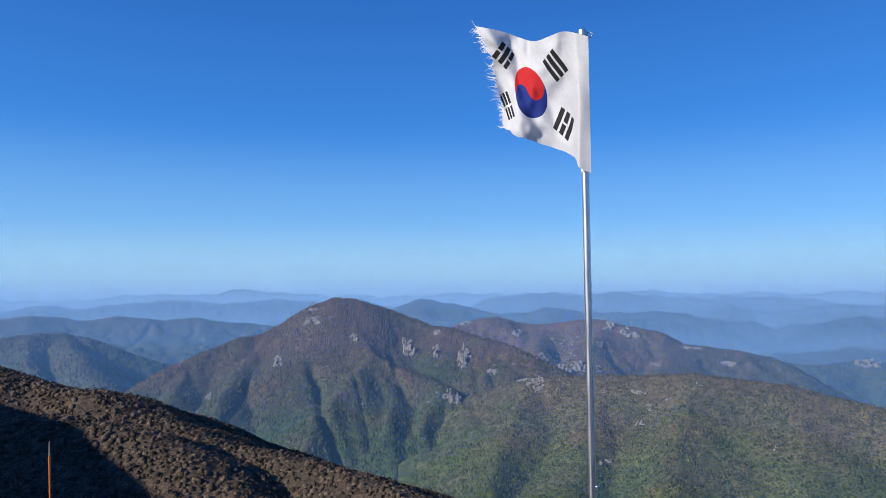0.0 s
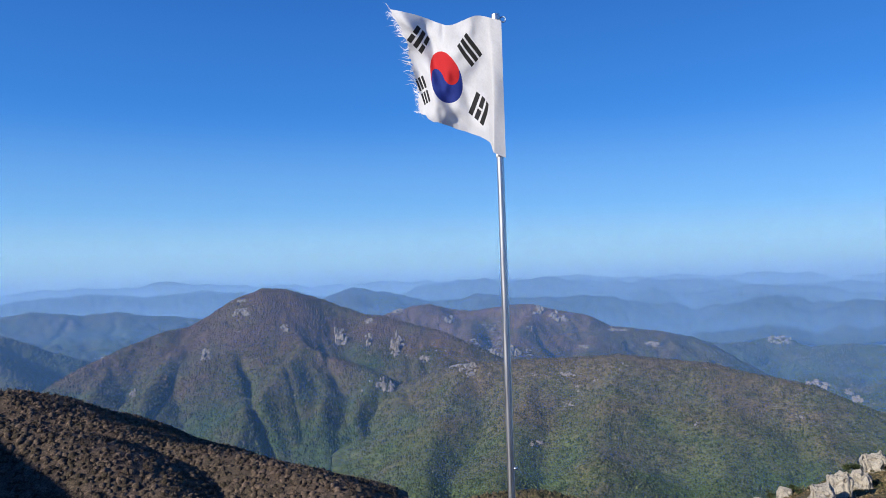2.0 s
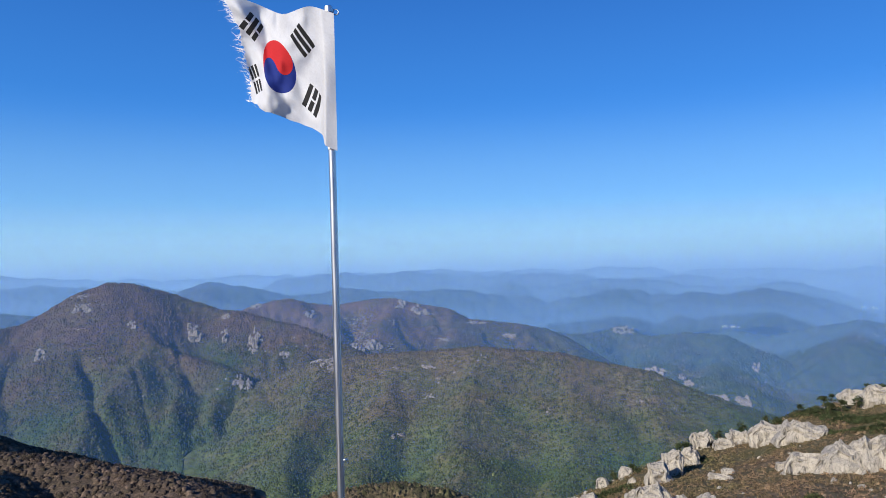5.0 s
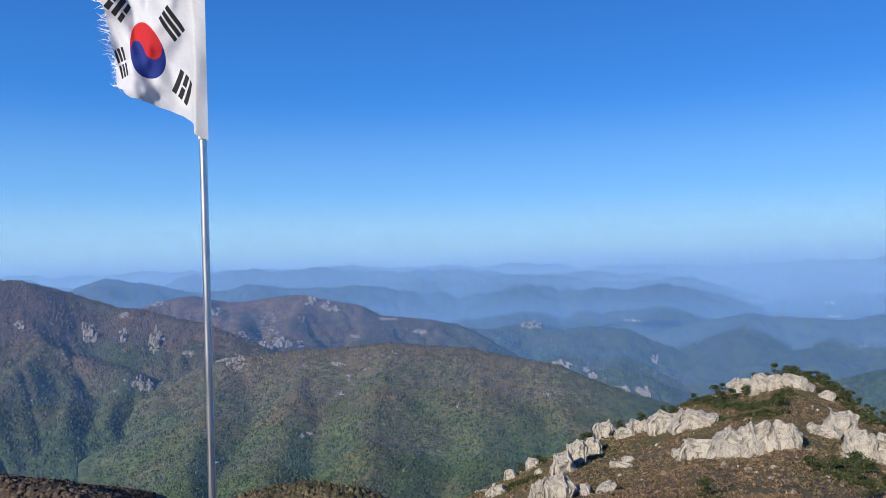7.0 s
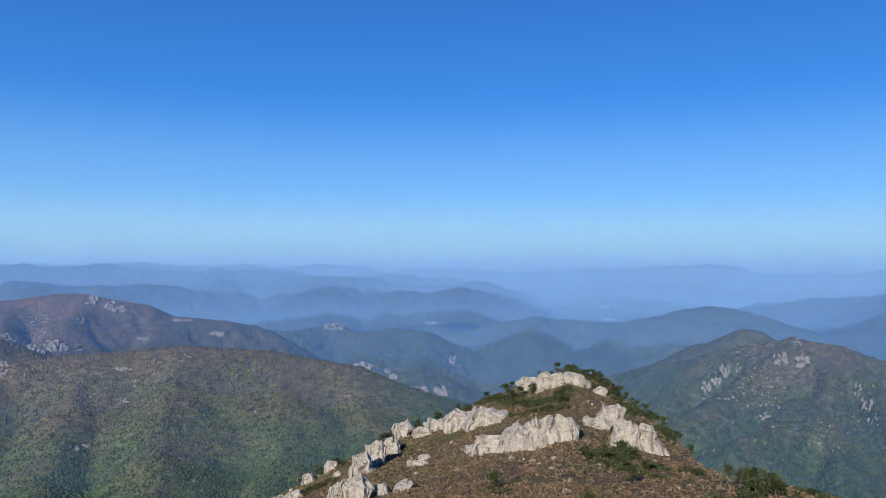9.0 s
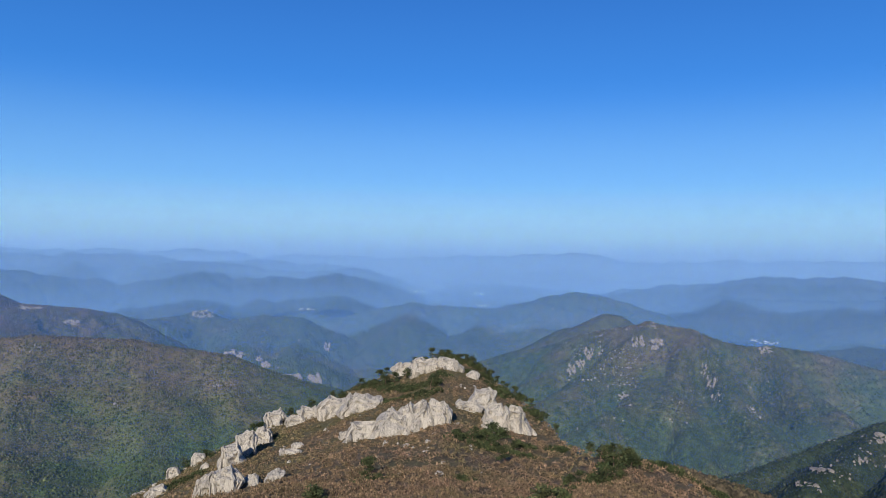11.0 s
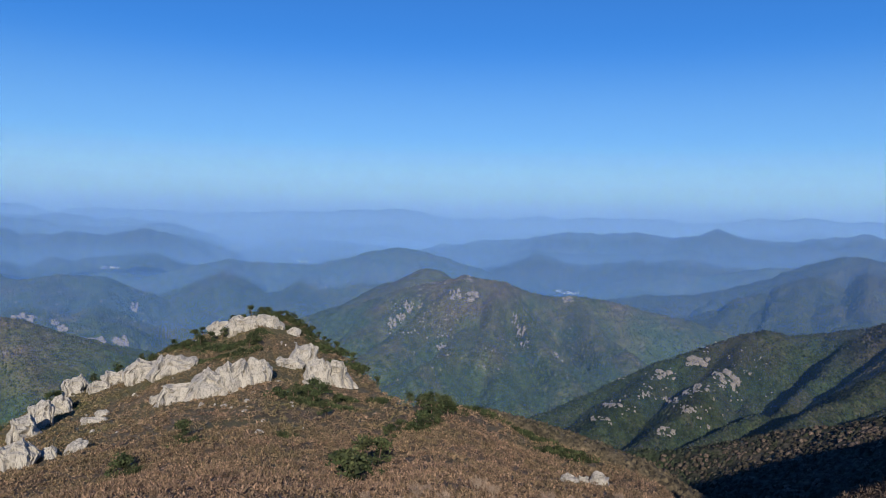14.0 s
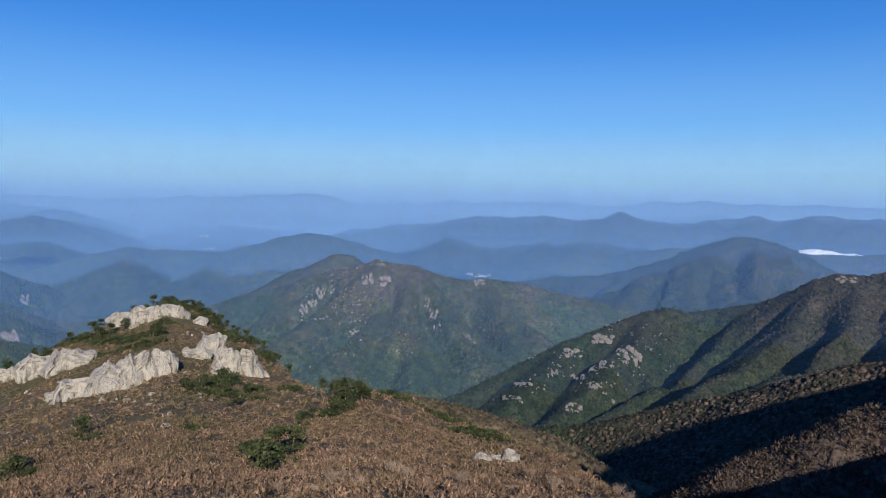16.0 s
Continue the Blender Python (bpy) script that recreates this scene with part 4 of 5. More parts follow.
scree(H_MAIN, 12, -6, -12, -4, 900, 1700, 160, 1.8, "pale rocks scattered over the peak", 16)
scree(near_height, -26, -56, -20, -13, 60, 420, 200, 0.8, "broken pale rocks among the shrubs", 17, MAT_ROCK)
scree(H_MID, -31, -44, -13, -8.5, 1800, 2800, 150, 2.6, "pale granite slabs scattered over the hazy ridge", 18)
scree(H_MIDBLUE, -44, -61, -9.0, -6.6, 2300, 3050, 150, 3.2, "pale clearings and slabs on the hazy blue ridge", 19)
scree(H_OLIVE, -82, -98, -8.0, -4.6, 1900, 2500, 50, 2.2, "small pale rocks on the olive mountain", 20)

GRANITE = "pale fissured granite outcrop among brown shrubs"
set_rocks([(-46.92, -12.50, 1.60, 1.10), (-48.60, -12.19, 2.29, 1.31), (-50.27, -11.88, 1.60, 1.00), (-41.28, -15.56, 2.06, 1.43), (-43.23, -15.36, 2.29, 1.60), (-43.86, -17.38, 2.52, 1.49), (-45.91, -17.07, 2.52, 2.13), (-47.72, -16.76, 2.52, 2.56), (-49.39, -16.23, 2.29, 2.21), (-36.52, -16.21, 1.28, 1.12), (-38.18, -16.36, 1.37, 0.86), (-39.10, -15.91, 1.37, 1.17), (-33.31, -19.23, 1.60, 1.67), (-34.21, -18.62, 1.60, 2.11), (-35.34, -17.78, 1.60, 1.40), (-31.65, -21.08, 1.83, 1.67), (-32.90, -21.10, 2.06, 2.21), (-52.13, -15.05, 1.60, 0.93), (-53.11, -14.89, 1.83, 2.12), (-54.46, -16.23, 1.83, 2.29), (-55.85, -16.30, 2.06, 2.07), (-53.81, -16.50, 0.92, 1.04)], near_height, 60, 420, MAT_ROCK, GRANITE, 1000, level=4)
set_rocks([(-37.66, -18.61, 2.06, 0.63), (-27.94, -20.90, 2.06, 0.92), (-29.03, -19.74, 1.14, 1.02), (-30.81, -18.98, 1.14, 1.25), (-36.79, -20.48, 1.60, 1.03), (-42.25, -17.45, 1.14, 0.76), (-52.28, -12.61, 1.14, 0.86), (-34.83, -20.68, 1.37, 1.02), (-38.34, -18.18, 1.14, 0.63), (-31.27, -19.40, 0.69, 0.62), (-57.23, -16.57, 0.92, 0.61)], near_height, 60, 420, MAT_ROCK, "low broken granite rocks in brown scrub", 1050)
set_rocks([(-77.95, -22.30, 1.83, 1.17), (-75.64, -22.38, 1.47, 0.84), (-76.67, -22.25, 0.92, 0.67)], near_height, 40, 420, MAT_ROCK, "weathered pale rock teeth on the slope edge", 1080)
set_rocks([(10.44, -5.01, 1.05, 0.62), (2.96, -7.85, 1.05, 1.48), (0.71, -8.08, 0.64, 1.26), (-1.56, -8.84, 1.01, 1.70), (-0.12, -11.29, 0.69, 0.70), (-0.68, -11.74, 0.82, 0.88), (18.53, -10.45, 0.41, 0.50), (13.30, -8.24, 0.69, 0.78), (7.36, -6.46, 0.55, 0.45), (0.62, -6.20, 0.55, 0.36), (10.49, -4.12, 0.64, 0.31), (-3.74, -9.40, 0.82, 0.44)], H_MAIN, 900, 1800, MAT_ROCK_FAR, "pale cliff standing out of the wooded peak", 1100, "cliffs", 2, 1.45)
set_rocks([(-6.29, -9.85, 1.14, 0.62), (-7.29, -10.38, 1.37, 0.83), (-7.44, -10.86, 0.78, 0.66), (-12.52, -16.17, 1.01, 0.45), (-12.46, -10.92, 0.46, 0.34), (-15.93, -12.09, 0.32, 0.55), (-17.58, -11.27, 0.69, 0.21), (-15.12, -13.25, 0.92, 0.42)], H_DOME, 650, 1400, MAT_ROCK_FAR, "pale rock slab in the wooded dome", 1150, "cliffs", 2)
set_rocks([(-31.94, -13.44, 0.46, 0.30), (-24.82, -14.47, 0.37, 0.42), (-15.22, -10.99, 1.37, 0.49)], H_DOME, 650, 1400, MAT_ROCK_FAR, "small pale rock in the woods", 1170, "cliffs", 2)
set_rocks([(-9.22, -9.23, 0.69, 0.88), (-9.76, -9.93, 0.64, 0.83), (-10.40, -9.13, 1.01, 0.70), (-11.21, -9.30, 0.69, 0.66), (-13.05, -5.95, 0.73, 0.75), (-14.19, -6.30, 0.69, 0.61), (-14.85, -6.56, 0.92, 0.44), (-1.66, -5.47, 0.78, 0.45), (-5.80, -6.43, 0.64, 0.54), (-21.75, -8.52, 1.01, 0.33), (-19.11, -7.35, 1.60, 0.25), (-16.49, -8.69, 0.92, 0.26)], H_BACK, 1600, 2500, MAT_ROCK_FAR, "pale granite slab on the brown ridge", 1200, "cliffs", 2, 1.35)
set_rocks([(-32.35, -11.52, 0.92, 0.66), (-33.37, -11.16, 1.14, 0.53), (-35.13, -11.60, 0.55, 0.53), (-35.70, -12.12, 0.73, 0.71), (-30.44, -8.14, 0.73, 0.54), (-31.16, -8.09, 0.73, 0.58), (-37.65, -13.02, 1.37, 0.57), (-39.63, -13.21, 1.37, 0.88), (-40.38, -10.80, 0.50, 0.71), (-39.61, -13.30, 0.69, 0.53)], H_MID, 1800, 2900, MAT_ROCK_FAR, "pale granite slab on the hazy ridge", 1250, "cliffs", 2, 1.25)
set_rocks([(-61.47, -10.37, 0.69, 0.85), (-62.36, -10.11, 0.41, 0.77), (-65.17, -9.10, 0.92, 0.77), (-66.44, -9.18, 1.14, 0.77), (-70.21, -10.82, 0.46, 0.82), (-70.77, -11.65, 0.73, 1.00), (-71.11, -12.59, 0.55, 0.68), (-74.24, -8.79, 1.05, 0.59), (-64.33, -13.20, 1.14, 0.54), (-66.24, -7.55, 0.46, 0.41), (-60.17, -11.65, 0.69, 0.89), (-60.83, -11.19, 0.69, 0.67), (-67.92, -14.86, 0.27, 0.54), (-73.58, -13.20, 0.55, 0.45), (-60.91, -15.84, 0.46, 0.44)], H_EAST, 900, 1900, MAT_ROCK_FAR, "bare rock scar on the wooded mountain", 1300, "cliffs", 2)
set_rocks([(-84.47, -12.42, 1.83, 0.70), (-86.56, -13.67, 1.83, 1.21), (-82.23, -13.81, 1.60, 0.75), (-83.76, -14.66, 1.37, 0.65), (-84.99, -14.39, 1.19, 0.69), (-82.82, -15.51, 1.60, 0.52), (-84.16, -16.14, 1.01, 0.65), (-82.70, -18.05, 1.37, 0.86), (-77.64, -17.78, 1.47, 0.52), (-78.47, -16.52, 1.47, 0.75), (-80.87, -15.36, 0.92, 0.53), (-101.03, -5.88, 1.37, 0.40)], H_SIDE, 470, 1200, MAT_ROCK_FAR, "grey cliff band on the dark flank", 1350, "cliffs", 2)



# ---- flagpole and flag ----
def part(name, bm, mat, parent=None, label="", smooth=True):
    me = bpy.data.meshes.new(name)
    bm.to_mesh(me)
    bm.free()
    if mat:
        me.materials.append(mat)
    for p in me.polygons:
        p.use_smooth = smooth
    ob = new(name, me)
    if parent:
        ob.parent = parent
    if label:
        ob["label"] = label
    return ob


def tube(bm, x, y, z0, z1, r0, r1, seg=24):
    m = Matrix.Translation((x, y, (z0 + z1) / 2))
    bmesh.ops.create_cone(bm, cap_ends=False, segments=seg, radius1=r0, radius2=r1, depth=z1 - z0, matrix=m)


def steel_material():
    m, n, l, p = material("brushed_steel")
    tc = n.new("ShaderNodeTexCoord")
    mp = n.new("ShaderNodeMapping")
    mp.inputs["Scale"].default_value = (30, 30, 1.5)
    l.new(tc.outputs["Object"], mp.inputs[0])
    f = noise_tex(n, l, 3.0, 5, 0.6, mp.outputs[0])
    l.new(ramp(n, l, f, [(0.3, (0.56, 0.57, 0.58)), (0.7, (0.68, 0.69, 0.70))]), p.inputs["Base Color"])
    l.new(ramp(n, l, f, [(0.3, (0.34, 0.34, 0.34)), (0.7, (0.46, 0.46, 0.46))]), p.inputs["Roughness"])
    p.inputs["Metallic"].default_value = 1.0
    return m


def plain(name, color, rough=0.6, metal=0.0):
    m, n, l, p = material(name)
    tc = n.new("ShaderNodeTexCoord")
    f = noise_tex(n, l, 14.0, 4, 0.6, tc.outputs["Object"])
    l.new(mix_color(n, l, f, tuple(c * 0.82 for c in color), color), p.inputs["Base Color"])
    p.inputs["Roughness"].default_value, p.inputs["Metallic"].default_value = rough, metal
    return m


MAT_STEEL = steel_material()
PX, PY = 0.936, 4.604
POLE_R = 0.024
base_z = float(near_height(np.array([PX]), np.array([PY]))[0])
pole = new("flagpole")
pole.location = (PX, PY, base_z)
tagged(pole, "slim polished steel flagpole on the summit", "flagpole")
bm = bmesh.new()
tube(bm, 0, 0, -0.05, 0.50 - base_z, 0.0245, 0.0245)
part("lower_tube", bm, MAT_STEEL, pole)
bm = bmesh.new()
tube(bm, 0, 0, 0.50 - base_z, 3.45 - base_z, POLE_R, POLE_R * 0.96)
part("upper_tube", bm, MAT_STEEL, pole)
bm = bmesh.new()
tube(bm, 0, 0, 0.485 - base_z, 0.505 - base_z, 0.0262, 0.0262)
part("collar", bm, MAT_STEEL, pole)
bm = bmesh.new()
bmesh.ops.create_cone(bm, cap_ends=True, segments=12, radius1=0.009, radius2=0.009, depth=0.03,
                      matrix=pose(0.03, -0.012, 0.495 - base_z, 0, 90, 0))
part("bolt", bm, MAT_STEEL, pole)
bm = bmesh.new()
tube(bm, 0, 0, 3.43 - base_z, 3.465 - base_z, 0.029, 0.027)
bmesh.ops.create_uvsphere(bm, u_segments=20, v_segments=8, radius=0.027, matrix=pose(0, 0, 3.465 - base_z) @ Matrix.Diagonal((1, 1, 0.35, 1)))
part("cap", bm, MAT_STEEL, pole, "steel pole cap")
bm = bmesh.new()
ring = [(0.048 + 0.018 * math.cos(a), 0.018 * math.sin(a)) for a in np.linspace(0, 2 * math.pi, 17)[:-1]]
for k, (cx, cz) in enumerate(ring):
    ex, ez = ring[(k + 1) % 16]
    mid = Vector(((cx + ex) / 2, 0, (cz + ez) / 2 + 3.435 - base_z))
    way = Vector((ex - cx, 0, ez - cz))
    bmesh.ops.create_cone(bm, cap_ends=True, segments=8, radius1=0.004, radius2=0.004, depth=way.length * 1.15,
                          matrix=Matrix.Translation(mid) @ way.to_track_quat("Z", "Y").to_matrix().to_4x4())
part("halyard_ring", bm, MAT_STEEL, pole, "small steel ring")

FLAG_H, FLAG_L, WHOLE_L = 0.93, 1.22, 1.395      # hoist, torn fly and the fly when it was whole
SIDE = Vector((-math.cos(radians(-10)), -math.sin(radians(-10)), 0))     # across the view, to the left of the pole
BACK = Vector((math.sin(radians(10)), math.cos(radians(10)), 0))        # away past the pole


def cloth(u, v):
    """The flag's cloth in the wind: u along the fly from the hoist, v up the hoist, in metres.
    It streams slantwise away from the summit, with its torn fly lifted."""
    a, q = u / WHOLE_L, v / FLAG_H
    swing, near = min(1.0, a / 0.2), min(a, 0.065)
    far = a - near
    run = 1.3 * near + 0.42 * far + 0.42 * far * far + 0.14 * far * q + 0.045 * swing * math.sin(8.5 * a + 2.4 * q + 3.0) - 0.12 * max(0.0, a - 0.62)
    lift = a * (0.52 - 0.20 * q) + 0.03 * swing * math.sin(6.0 * a + 2.0 * q)
    away = 0.78 * far + 0.10 * swing * math.sin(6.3 * a - 1.5 * q) * min(1.0, far / 0.1) - 0.10 * far * (1 - q)
    fold = 0.05 * math.sin(12 * a + 4.2 * q) * swing + 0.03 * math.sin(25 * a - 8 * q + 1) * a
    fold += 0.06 * noise.noise(Vector((u * 3.2, v * 3.2, 2))) * swing + 0.03 * noise.noise(Vector((u * 8, v * 8, 5))) * swing
    p = Vector((PX, PY, 2.525 + 0.885 * q + lift)) - SIDE * 0.036 + SIDE * run - BACK * 0.042
    return p + BACK * away - (p - Vector((0.3, 0.0, 2.0))).normalized() * fold


def flag_material():
    m, n, l, p = material("flag_cloth")
    uv = n.new("ShaderNodeUVMap")
    uv.uv_map = "UVMap"
    sep = n.new("ShaderNodeSeparateXYZ")
    l.new(uv.outputs[0], sep.inputs[0])

    def disc(cx, cy, r):
        dx = math_node(n, l, "SUBTRACT", sep.outputs[0], cx)
        dy = math_node(n, l, "SUBTRACT", sep.outputs[1], cy)
        d = math_node(n, l, "SQRT", math_node(n, l, "ADD", math_node(n, l, "MULTIPLY", dx, dx), math_node(n, l, "MULTIPLY", dy, dy)))
        return math_node(n, l, "LESS_THAN", d, r)
    c0, c1, R = FLAG_C[0], FLAG_C[1], 0.2325
    whole = disc(c0, c1, R)
    t = -math.atan2(2, 3)
    hx, hy = math.cos(t) * R / 2, math.sin(t) * R / 2
    side = math_node(n, l, "GREATER_THAN", math_node(n, l, "ADD",
                     math_node(n, l, "MULTIPLY", math_node(n, l, "SUBTRACT", sep.outputs[0], c0), -math.sin(t)),
                     math_node(n, l, "MULTIPLY", math_node(n, l, "SUBTRACT", sep.outputs[1], c1), math.cos(t))), 0.0)
    red = math_node(n, l, "MAXIMUM", side, disc(c0 - hx, c1 - hy, R / 2))
    red = math_node(n, l, "SUBTRACT", red, disc(c0 + hx, c1 + hy, R / 2), True)
    emblem = mix_color(n, l, red, (0.004, 0.022, 0.20), (0.55, 0.012, 0.016))
    weave = noise_tex(n, l, 60.0, 3, 0.6, uv.outputs[0])
    stain = noise_tex(n, l, 4.0, 5, 0.6, uv.outputs[0])
    white = mix_color(n, l, ramp(n, l, stain, [(0.35, (0, 0, 0)), (0.7, (1, 1, 1))]), (0.60, 0.60, 0.62), (0.72, 0.72, 0.73))
    col = mix_color(n, l, whole, white, emblem)
    bars = None
    for bx, by, ang, rows in BARS:
        for k, split in enumerate(rows):
            off = (k - 1) * 0.056
            x0, y0 = bx - math.sin(ang) * off, by + math.cos(ang) * off
            dx = math_node(n, l, "SUBTRACT", sep.outputs[0], x0)
            dy = math_node(n, l, "SUBTRACT", sep.outputs[1], y0)
            a = math_node(n, l, "ABSOLUTE", math_node(n, l, "ADD", math_node(n, l, "MULTIPLY", dx, math.cos(ang)), math_node(n, l, "MULTIPLY", dy, math.sin(ang))))
            c = math_node(n, l, "ABSOLUTE", math_node(n, l, "SUBTRACT", math_node(n, l, "MULTIPLY", dy, math.cos(ang)), math_node(n, l, "MULTIPLY", dx, math.sin(ang))))
            b = math_node(n, l, "MULTIPLY", math_node(n, l, "LESS_THAN", a, 0.112), math_node(n, l, "LESS_THAN", c, 0.019))
            if split:
                b = math_node(n, l, "MULTIPLY", b, math_node(n, l, "GREATER_THAN", a, 0.010))
            bars = b if bars is None else math_node(n, l, "MAXIMUM", bars, b)
    col = mix_color(n, l, bars, col, (0.012, 0.012, 0.014))
    col = mix_color(n, l, 0.25, col, ramp(n, l, weave, [(0.3, (0.6, 0.6, 0.6)), (0.7, (1, 1, 1))]), "MULTIPLY")
    l.new(col, p.inputs["Base Color"])
    p.inputs["Roughness"].default_value = 0.85
    tl = n.new("ShaderNodeBsdfTranslucent")
    l.new(col, tl.inputs["Color"])
    mx = n.new("ShaderNodeMixShader")
    mx.inputs[0].default_value = 0.30
    l.new(p.outputs[0], mx.inputs[1])
    l.new(tl.outputs[0], mx.inputs[2])
    l.new(mx.outputs[0], n["Material Output"].inputs["Surface"])
    return m


FLAG_C = (0.6975, 0.465)
ANG = math.atan2(2, 3)
reach = 0.2325 * 2 * 0.90
BARS = [(FLAG_C[0] + sx * reach * math.cos(ANG), FLAG_C[1] + sy * reach * math.sin(ANG), math.pi / 2 + sx * sy * ANG, rows)
        for sx, sy, rows in ((-1, 1, (0, 0, 0)), (1, -1, (1, 1, 1)), (1, 1, (1, 0, 1)), (-1, -1, (0, 1, 0)))]
MAT_FLAG = flag_material()
rng = random.Random(4)
bm = bmesh.new()
uvl = bm.loops.layers.uv.new("UVMap")
NU, NV = 96, 64


def fly_end(v):
    """The torn fly: how long the cloth still is at that height."""
    q = v / FLAG_H
    return FLAG_L * (0.95 + 0.06 * q - 0.10 * q * (1 - q)) + 0.035 * noise.fractal(Vector((v * 9, 3.1, 0)), 1.0, 2.0, 4) + 0.025 * noise.noise(Vector((v * 70, 8, 0)))


grid = []
for j in range(NV + 1):
    v = FLAG_H * j / NV
    end = fly_end(v)
    row = []
    for i in range(NU + 1):
        u = end * i / NU
        low = 0.0 if j else 0.05 * max(0, noise.noise(Vector((u * 8, 1.7, 4)))) * (u / FLAG_L)
        row.append((bm.verts.new(cloth(u, v + low)), (u, v + low)))
    grid.append(row)
for j in range(NV):
    for i in range(NU):
        q = (grid[j][i], grid[j][i + 1], grid[j + 1][i + 1], grid[j + 1][i])
        f = bm.faces.new([a for a, _ in q])
        for lp, (_, c) in zip(f.loops, q):
            lp[uvl].uv = c
flag = part("flag", bm, MAT_FLAG)
tagged(flag, "torn white flag with red-blue disc and black bars", "flag")
MAT_THREAD = plain("loose_thread", (0.78, 0.78, 0.79), 0.9)
bm = bmesh.new()
for k in range(150):
    v = rng.uniform(0, FLAG_H)
    a = cloth(fly_end(v) - 0.005, v)
    out = (cloth(fly_end(v), v) - cloth(fly_end(v) - 0.05, v)).normalized()
    ln = rng.uniform(0.015, 0.075)
    b = a + out * ln * 0.6 + Vector((rng.gauss(0, .012), rng.gauss(0, .012), rng.gauss(0, .02)))
    c = b + out * ln * 0.5 + Vector((rng.gauss(0, .015), rng.gauss(0, .015), rng.gauss(-.005, .02)))
    w = Vector((0, 0, 0.0016))
    vs = [bm.verts.new(p) for p in (a - w, a + w, b - w, b + w, c)]
    bm.faces.new((vs[0], vs[1], vs[3], vs[2]))
    bm.faces.new((vs[2], vs[3], vs[4]))
part("fringe", bm, MAT_THREAD, flag, "frayed loose white threads")
for zz in (2.55, 3.385):
    bm = bmesh.new()
    bmesh.ops.create_cone(bm, cap_ends=True, segments=20, radius1=0.0275, radius2=0.0275, depth=0.03, matrix=Matrix.Translation((PX, PY, zz)))
    part("tie", bm, MAT_THREAD, flag, "white cloth tie round the pole")

# ---- marker pole below the summit ----
a = place(29.3, 12.0, -12.2)
gz0 = float(near_height(np.array([a[0]]), np.array([a[1]]))[0])
mark = new("marker_pole")
mark.location = (a[0], a[1], gz0)
tagged(mark, "thin orange marker pole standing on the slope", "pole")
bm = bmesh.new()
tube(bm, 0, 0, -0.1, a[2] - gz0 - 0.22, 0.018, 0.015, 12)
part("shaft", bm, plain("orange_paint", (0.60, 0.17, 0.04), 0.5), mark)
bm = bmesh.new()
tube(bm, 0, 0, a[2] - gz0 - 0.22, a[2] - gz0, 0.012, 0.006, 10)
part("tip", bm, plain("pale_wood", (0.42, 0.36, 0.25), 0.7), mark, "pale tip")


# ---- pines and green scrub ----
MAT_PINE = forest_material("pine_needles", (0.026, 0.044, 0.018), (0.040, 0.060, 0.024), (0.058, 0.064, 0.028), -200, 40, 6.0)
MAT_BARK = rock_material("pine_bark", (0.16, 0.10, 0.07), (0.06, 0.04, 0.03), 4.0)


def pine(h, spread, seed):
    """A wind-shaped pine: leaning tapered trunk, limbs, and flat tiers of needle clumps with gaps."""
    rng = random.Random(seed)
    tree = new("pine_tree")
    lean = (rng.uniform(-.18, .18), rng.uniform(-.18, .18))
    bm = bmesh.new()
    steps = [(lean[0] * h * t * t, lean[1] * h * t * t, h * t) for t in (0, .25, .5, .75, .95)]

    def limb(a, b, r0, r1):
        a, b = Vector(a), Vector(b)
        way = b - a
        bmesh.ops.create_cone(bm, cap_ends=True, segments=6, radius1=r0, radius2=r1, depth=way.length,
                              matrix=Matrix.Translation((a + b) / 2) @ way.to_track_quat("Z", "Y").to_matrix().to_4x4())
    for k, (a, b) in enumerate(zip(steps, steps[1:])):
        limb(a, b, h * .035 * (1 - .22 * k), h * .035 * (1 - .22 * (k + 1)))
    tips = []
    for k in range(11):
        t = rng.uniform(.3, 1.0)
        root = Vector((lean[0] * h * t * t, lean[1] * h * t * t, h * t * .95))
        a = rng.uniform(0, 6.283)
        reach = spread * (1.15 - .75 * t) * rng.uniform(.5, 1.1)
        tip = root + Vector((math.cos(a) * reach, math.sin(a) * reach, h * rng.uniform(.0, .10)))
        limb(root, tip, h * .011, h * .004)
        tips += [tip, root.lerp(tip, .6)]
    tips.append(Vector((lean[0] * h, lean[1] * h, h)))
    part("trunk", bm, MAT_BARK, tree)
    co = []
    for tip in tips:
        s = spread * rng.uniform(.26, .44)
        for k in range(26):
            d = Vector((rng.gauss(0, 1), rng.gauss(0, 1), rng.gauss(0, .5)))
            c = tip + d * s * .55
            a = Vector((rng.gauss(0, 1), rng.gauss(0, 1), rng.gauss(.4, .7))).normalized() * s * rng.uniform(.35, .7)
            b = a.cross(Vector((rng.gauss(0, 1), rng.gauss(0, 1), rng.gauss(0, 1)))).normalized() * s * .22
            co += [c - b, c + b, c + a]
    crown = tri_mesh("crown", [tuple(c) for c in co], np.arange(len(co)).reshape(-1, 3), MAT_PINE)
    crown.parent = tree
    return tagged(tree, "dark green wind-shaped pine on the brown slope", "pine tree", group="pines on the hill")


pines = [pine(3.0, 1.7, 21), pine(2.4, 2.0, 22), pine(3.6, 1.6, 23), pine(1.9, 1.9, 24)]
rng = random.Random(77)
first = set()
